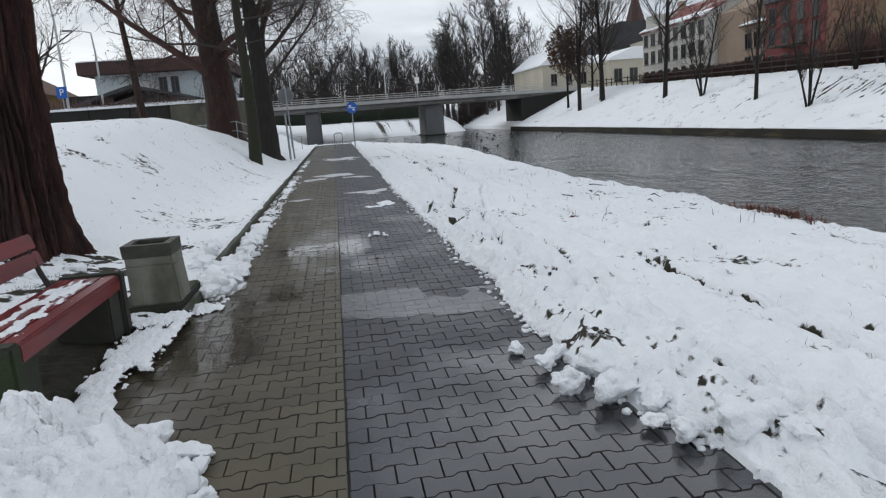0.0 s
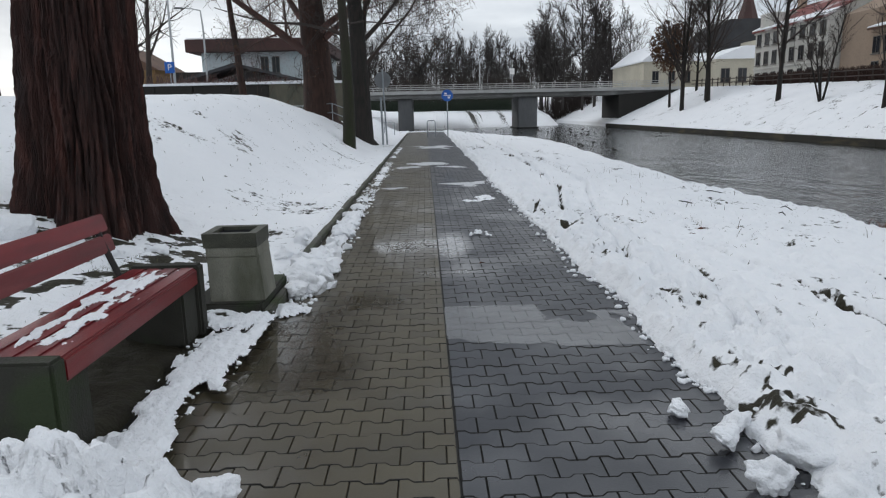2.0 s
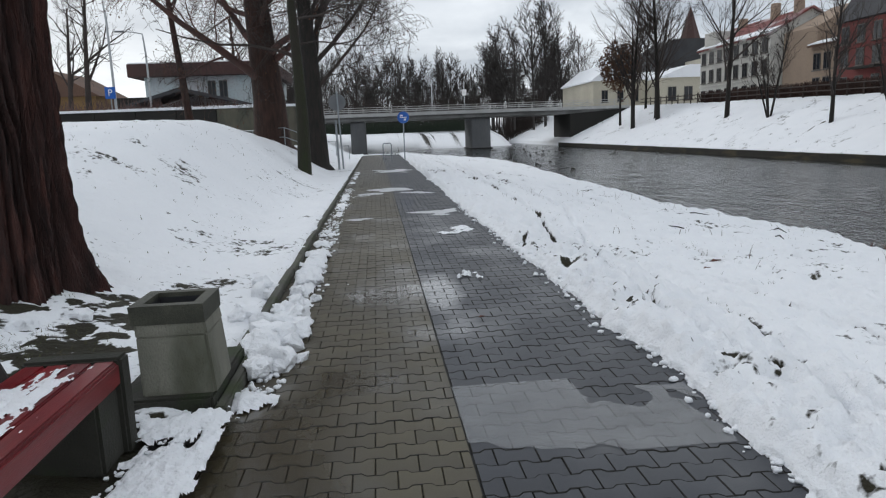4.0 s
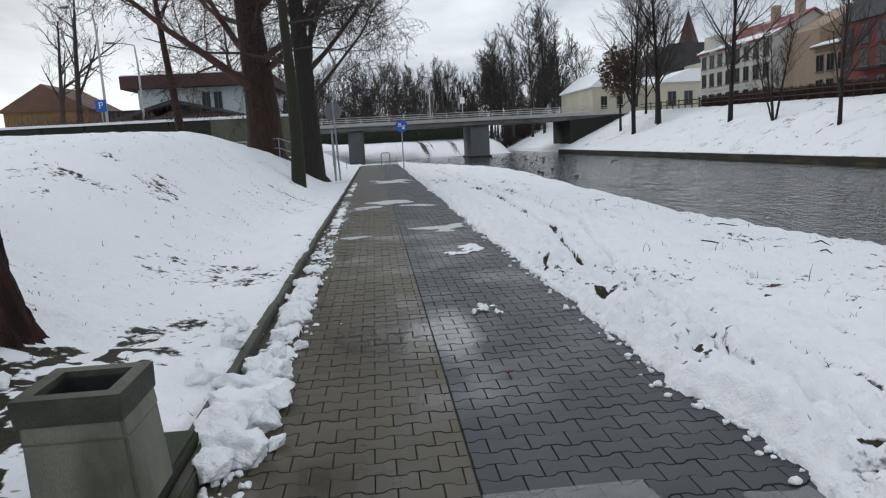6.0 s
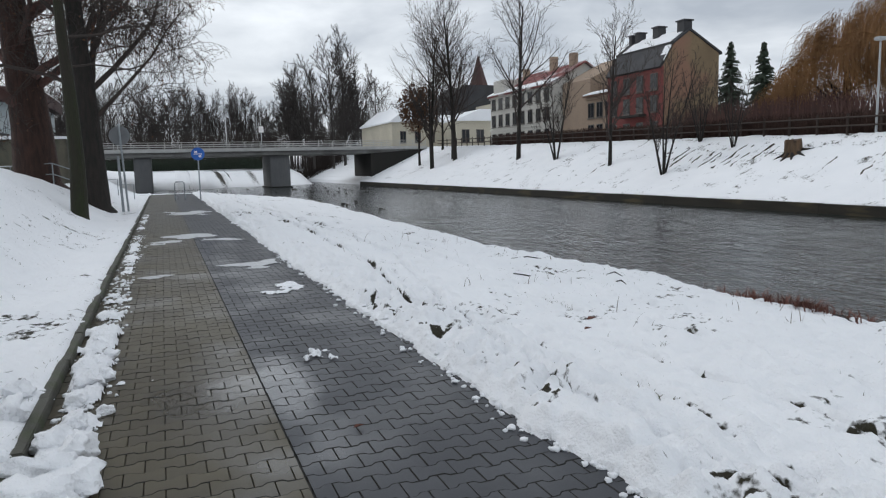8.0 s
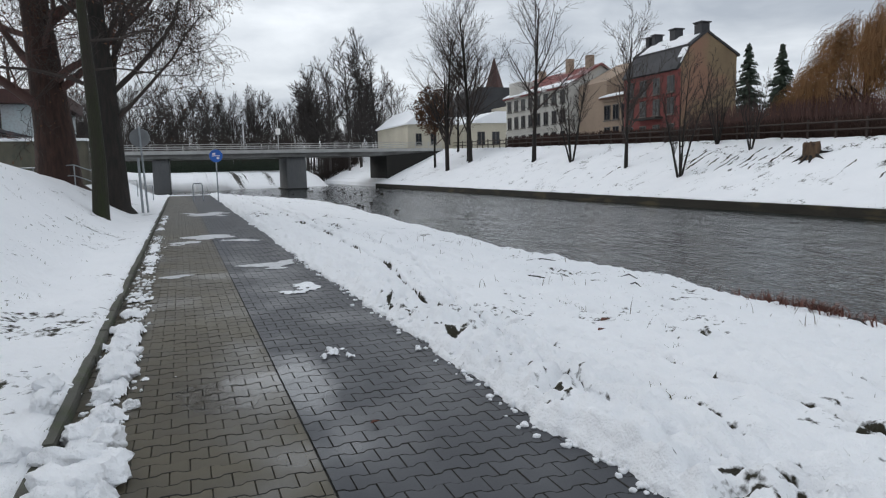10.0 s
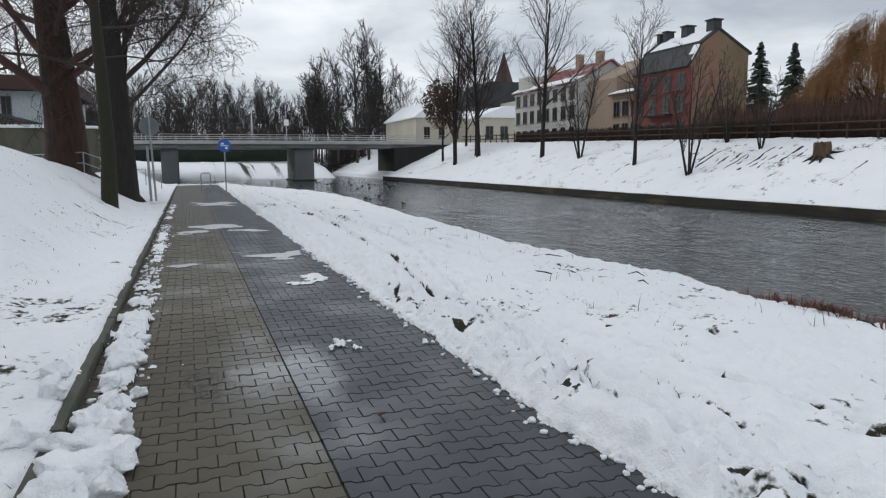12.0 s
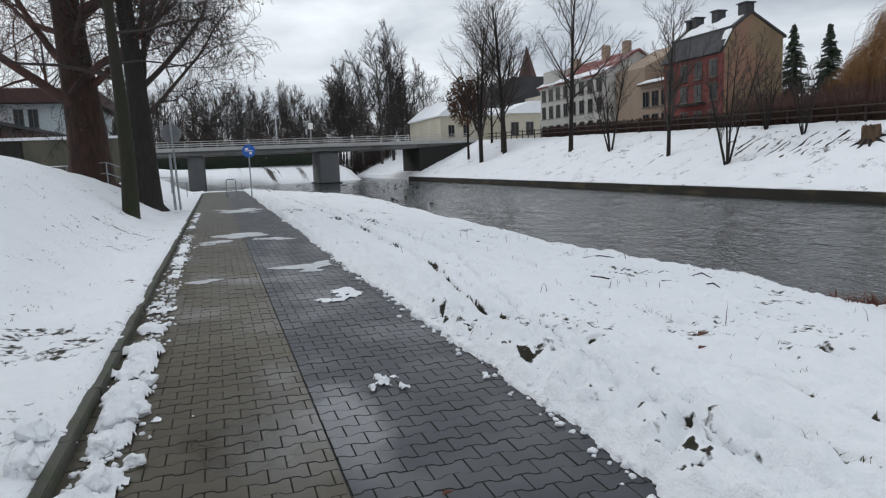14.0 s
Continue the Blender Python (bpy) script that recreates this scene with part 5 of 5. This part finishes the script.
rng = random.Random(5)
spots = []
for _ in range(620):
    y = 2.6 + 20 * rng.random() ** 1.5
    spots.append((1.55 + 6.3 * rng.random(), y, rng.randint(2, 7), 0.05))
blades("grass", "sparse dull grass blades poking through the snow", spots, GRASS, 0.075, 0.0022, "grass")
spots = [(1.48 + 0.3 * rng.random(), 3.5 + 0.9 * rng.random(), 14, 0.04) for _ in range(26)] + [(1.7 + 0.3 * rng.random(), 2.3 + 0.7 * rng.random(), 14, 0.04) for _ in range(20)]
spots += [(1.6 + 0.5 * rng.random(), 5.0 + 4.2 * rng.random(), 12, 0.06) for _ in range(20)] + [(-2.3 - 1.6 * rng.random(), 6.2 + 1.0 * rng.random(), 14, 0.06) for _ in range(60)]
spots += [(-2.4 - 3 * rng.random(), 3.0 + 5 * rng.random(), 5, 0.08) for _ in range(220)] + [(-1.5 + rng.gauss(0, 0.03), 6.5 + 9 * rng.random(), 9, 0.03) for _ in range(70)]
blades("verge_grass", "wet green grass showing where the snow is thin", spots, GRASS, 0.05, 0.003, "grass", 4)
spots = [(-1.9 - 7 * rng.random(), 7.5 + 15 * rng.random(), 3, 0.03) for _ in range(620)]
spots += [(2.05 + 0.5 * rng.random(), 6.6 + 1.0 * rng.random(), 12, 0.07) for _ in range(12)]
blades("hill_grass", "scattered grass tips on the snowy rise", spots, GRASS, 0.05, 0.005, "grass", 6)
spots = [(2.4 + 5 * rng.random(), 8 + 12 * rng.random(), 2, 0.1) for _ in range(46)]
blades("weed_stalks", "dry weed stalks standing in the snow", spots, STALK, 0.22, 0.004, "weeds", 7)
spots = [(7.35 + rng.gauss(0, 0.14), 10.7 + rng.gauss(0, 0.55), 10, 0.1) for _ in range(90)] + [(9.0 + rng.gauss(0, 0.4), 30 + 12 * rng.random(), 8, 0.3) for _ in range(40)]
blades("dead_reeds", "rust-coloured dead reeds at the water's edge", spots, REED, 0.2, 0.011, "reeds", 8)


def stick(points, r):
    s = thing("fallen_stick", points[0], "dark bare stick lying in the snow", "stick", "fallen sticks")
    o = Vector(points[0])
    part("stem", rod([Vector(p) - o for p in points], [r * (1 - 0.2 * i) for i in range(len(points))], 5), BARK, s)


for x, y, a, L in ((5.5, 15.1, 20, 0.9), (5.3, 15.3, 60, 0.6), (7.4, 12.9, 10, 0.9), (7.1, 9.3, 25, 0.8), (7.0, 9.2, 65, 0.5), (4.6, 12.6, 120, 0.45), (7.7, 12.4, -30, 0.7), (5.9, 12.1, 80, 0.4), (6.5, 13.0, 110, 0.35)):
    d = Vector((math.cos(radians(a)), math.sin(radians(a)), 0)) * L
    stick([(x, y, land(x, y) + 0.02), (x + d.x * 0.5, y + d.y * 0.5, land(x + d.x / 2, y + d.y / 2) + 0.07), (x + d.x, y + d.y, land(x + d.x, y + d.y) + 0.03)], 0.014)
for x, y, z, r in ((0.41, 7.39, 0.012, 0.035), (3.35, 9.3, land(3.35, 9.3) + 0.05, 0.07), (3.1, 9.0, land(3.1, 9.0) + 0.02, 0.05)):
    leaf = new("dead_leaf", mesh_of("leaf", [(-r, 0, 0), (-r * 0.3, r * 0.6, r * 0.4), (r, 0.2 * r, r * 0.2), (0, -r * 0.6, r * 0.5), (0, 0, r * 0.1)], [(0, 4, 1), (1, 4, 2), (2, 4, 3), (3, 4, 0)], REED))
    leaf.location = (x, y, z)
    tagged(leaf, "curled reddish dead leaf", "leaf", "dead leaves")

verts, faces = [], []
rocks = [clod_mesh(40 + s, 2) for s in range(3)]
rock_data = [(np.array([v.co[:] for v in m.vertices]), [tuple(p.vertices) for p in m.polygons]) for m in rocks]
rng = random.Random(12)
for _ in range(70):
    y = rng.uniform(42, 96)
    x = float(river_edge(np.array([min(y, 56.0)]))[0]) + rng.gauss(0.6, 1.2) if y < 60 else rng.uniform(-6, 25)
    v, f = rock_data[rng.randrange(3)]
    r, base = rng.uniform(0.05, 0.15), len(verts)
    verts += (v * [r * 1.5, r, r * 0.8] + [x, y, WATER_Z + 0.02]).tolist()
    faces += [tuple(i + base for i in q) for q in f]
tagged(new("river_stones", mesh_of("river_stones", verts, faces, RIVER_WALL, True)), "dark wet stones breaking the shallow water", "stones", kind="stuff")

stump = thing("tree_stump", (31.05, 31.0, land(31.05, 31.0)), "broken tree stump with torn roots on the snowy slope", "stump")
stump.scale = (0.8, 0.8, 0.75)
verts, faces = [], []
for i in range(7):
    for k in range(22):
        w = 6.283 * k / 22
        r = (0.5 + 0.35 * math.exp(-i * 0.9)) * (1 + 0.25 * noise.noise((math.cos(w) * 2, math.sin(w) * 2, i * 0.3)))
        verts.append((r * math.cos(w), r * math.sin(w), -0.3 + i * 0.21 + (0.25 * noise.noise((math.cos(w) * 3, math.sin(w) * 3, 5)) if i == 6 else 0)))
for i in range(6):
    for k in range(22):
        faces.append((i * 22 + k, i * 22 + (k + 1) % 22, (i + 1) * 22 + (k + 1) % 22, (i + 1) * 22 + k))
faces.append(tuple(6 * 22 + k for k in range(22)))
part("bole", mesh_of("bole", verts, faces, STUMP_WOOD), None, stump)
for a in (150, 185, 215, 250, 300, 20):
    d = Vector((math.cos(radians(a)), math.sin(radians(a)), 0))
    part("root", rod([(0, 0, 0.3), d * 0.7 + Vector((0, 0, 0.1 + 0.3 * d.x)), d * 1.4 + Vector((0, 0, 0.62 * d.x))], [0.2, 0.12, 0.04], 6), BARK, stump)


# ---- kerb and paving ----
kerb = thing("kerb", (-1.42, 0, 0), "long damp concrete kerb edged with snow and moss", "kerb", kind="structure")
bm = slab((0, 0.005, -0.1), (0.075, 0.995, 0.075), 0.008)
stone = bpy.data.meshes.new("kerbstone")
bm.to_mesh(stone)
bm.free()
stone.materials.append(KERB)
for i in range(44):
    k = part("kerbstone", stone, KERB, kerb)
    k.location = (0.006 * math.sin(i * 2.3), 6.65 + i, 0.004 * math.sin(i * 1.7))

bed = thing("path_bed", (0, 0, 0), "dark wet jointing sand under the paving", "path", kind="structure")
part("bed", slab((-1.62, -3.9, -0.1), (1.85, 55, -0.012)), JOINT, bed)

LONG, ROW, TOOTH = 0.2, 0.1385, 0.0125


def paver_mesh(material, wet_ends):
    """One concrete block with toothed long sides and a small chamfer."""
    def outline(inset):
        g = 0.0017 + inset
        wave = [(0, 1), (0.038, 1), (0.062, -1), (0.138, -1), (0.162, 1), (0.2, 1)]
        top = [(min(max(x, g), LONG - g), ROW / 2 + s * TOOTH - g) for x, s in wave]
        return [(x - LONG / 2, y) for x, y in top[::-1]] + [(x - LONG / 2, -y) for x, y in top]
    lo, mid, up = outline(0), outline(0), outline(0.003)
    n = len(lo)
    verts = [(x, y, -0.03) for x, y in lo] + [(x, y, -0.005) for x, y in mid] + [(x, y, 0.0) for x, y in up]
    faces = []
    for s in (0, n):
        faces += [(s + i, s + i + n, s + (i + 1) % n + n, s + (i + 1) % n) for i in range(n)]
    faces.append(tuple(2 * n + i for i in range(n))[::-1])
    me = mesh_of("paver", verts, faces, material)
    me.materials.append(JOINT)
    me.polygons.foreach_set("material_index", [0 if k == 2 * n or (wet_ends and k % n in (n // 2 - 1, n - 1)) else 1 for k in range(2 * n + 1)])
    return me


def paving(name, label, x_from, x_to, material, seed, phase):
    """Rows of blocks across one half of the path: single blocks near, one joined sheet beyond."""
    strip = thing(name, (0, 0, 0), label, "paving", kind="structure")
    me = paver_mesh(material, phase == 0)
    v0 = np.array([v.co[:] for v in me.vertices])
    f0 = [tuple(p.vertices) for p in me.polygons]
    rng = random.Random(seed)
    far_v, far_f, base, singles = [], [], 0, 0
    for row in range(int(58.5 / ROW)):
        y = -3.7 + row * ROW
        start = x_from + (LONG / 2 if (row + phase) % 2 else 0)
        cells = [start + i * LONG for i in range(-1, int((x_to - x_from) / LONG) + 2)]
        for c in cells:
            a, b = max(c - LONG / 2, x_from), min(c + LONG / 2, x_to)
            if b - a < 0.04:
                continue
            k = (b - a) / LONG
            z, tilt = rng.uniform(-0.0022, 0.0022), rng.uniform(-0.006, 0.006)
            if k > 0.99 and 3.6 < y < 10.2 and singles < 300:
                p = part("paver", me, material, strip)
                p.location, p.rotation_euler = (c, y, z), (tilt, -tilt * 0.7, 0)
                singles += 1
            else:
                v = v0.copy()
                v[:, 0] = np.clip(v[:, 0] + c, a + 0.002, b - 0.002)
                v[:, 2] += z + tilt * v[:, 1]
                v[:, 1] += y
                far_v.append(v)
                far_f += [tuple(i + base for i in q) for q in f0]
                base += len(v)
    joined = mesh_of("pavers", np.concatenate(far_v).tolist(), far_f, material)
    joined.materials.append(JOINT)
    slots = [p.material_index for p in me.polygons]
    joined.polygons.foreach_set("material_index", slots * (len(far_f) // len(slots)))
    rest = part("pavers", joined, None, strip)
    tagged(rest, kind="stuff")


paving("pavement", "wet brown interlocking concrete paving blocks", -1.45, -0.004, PAVE_BROWN, 1, 0)
paving("pavement", "wet dark grey interlocking concrete paving blocks", 0.004, 1.8, PAVE_GREY, 2, 1)
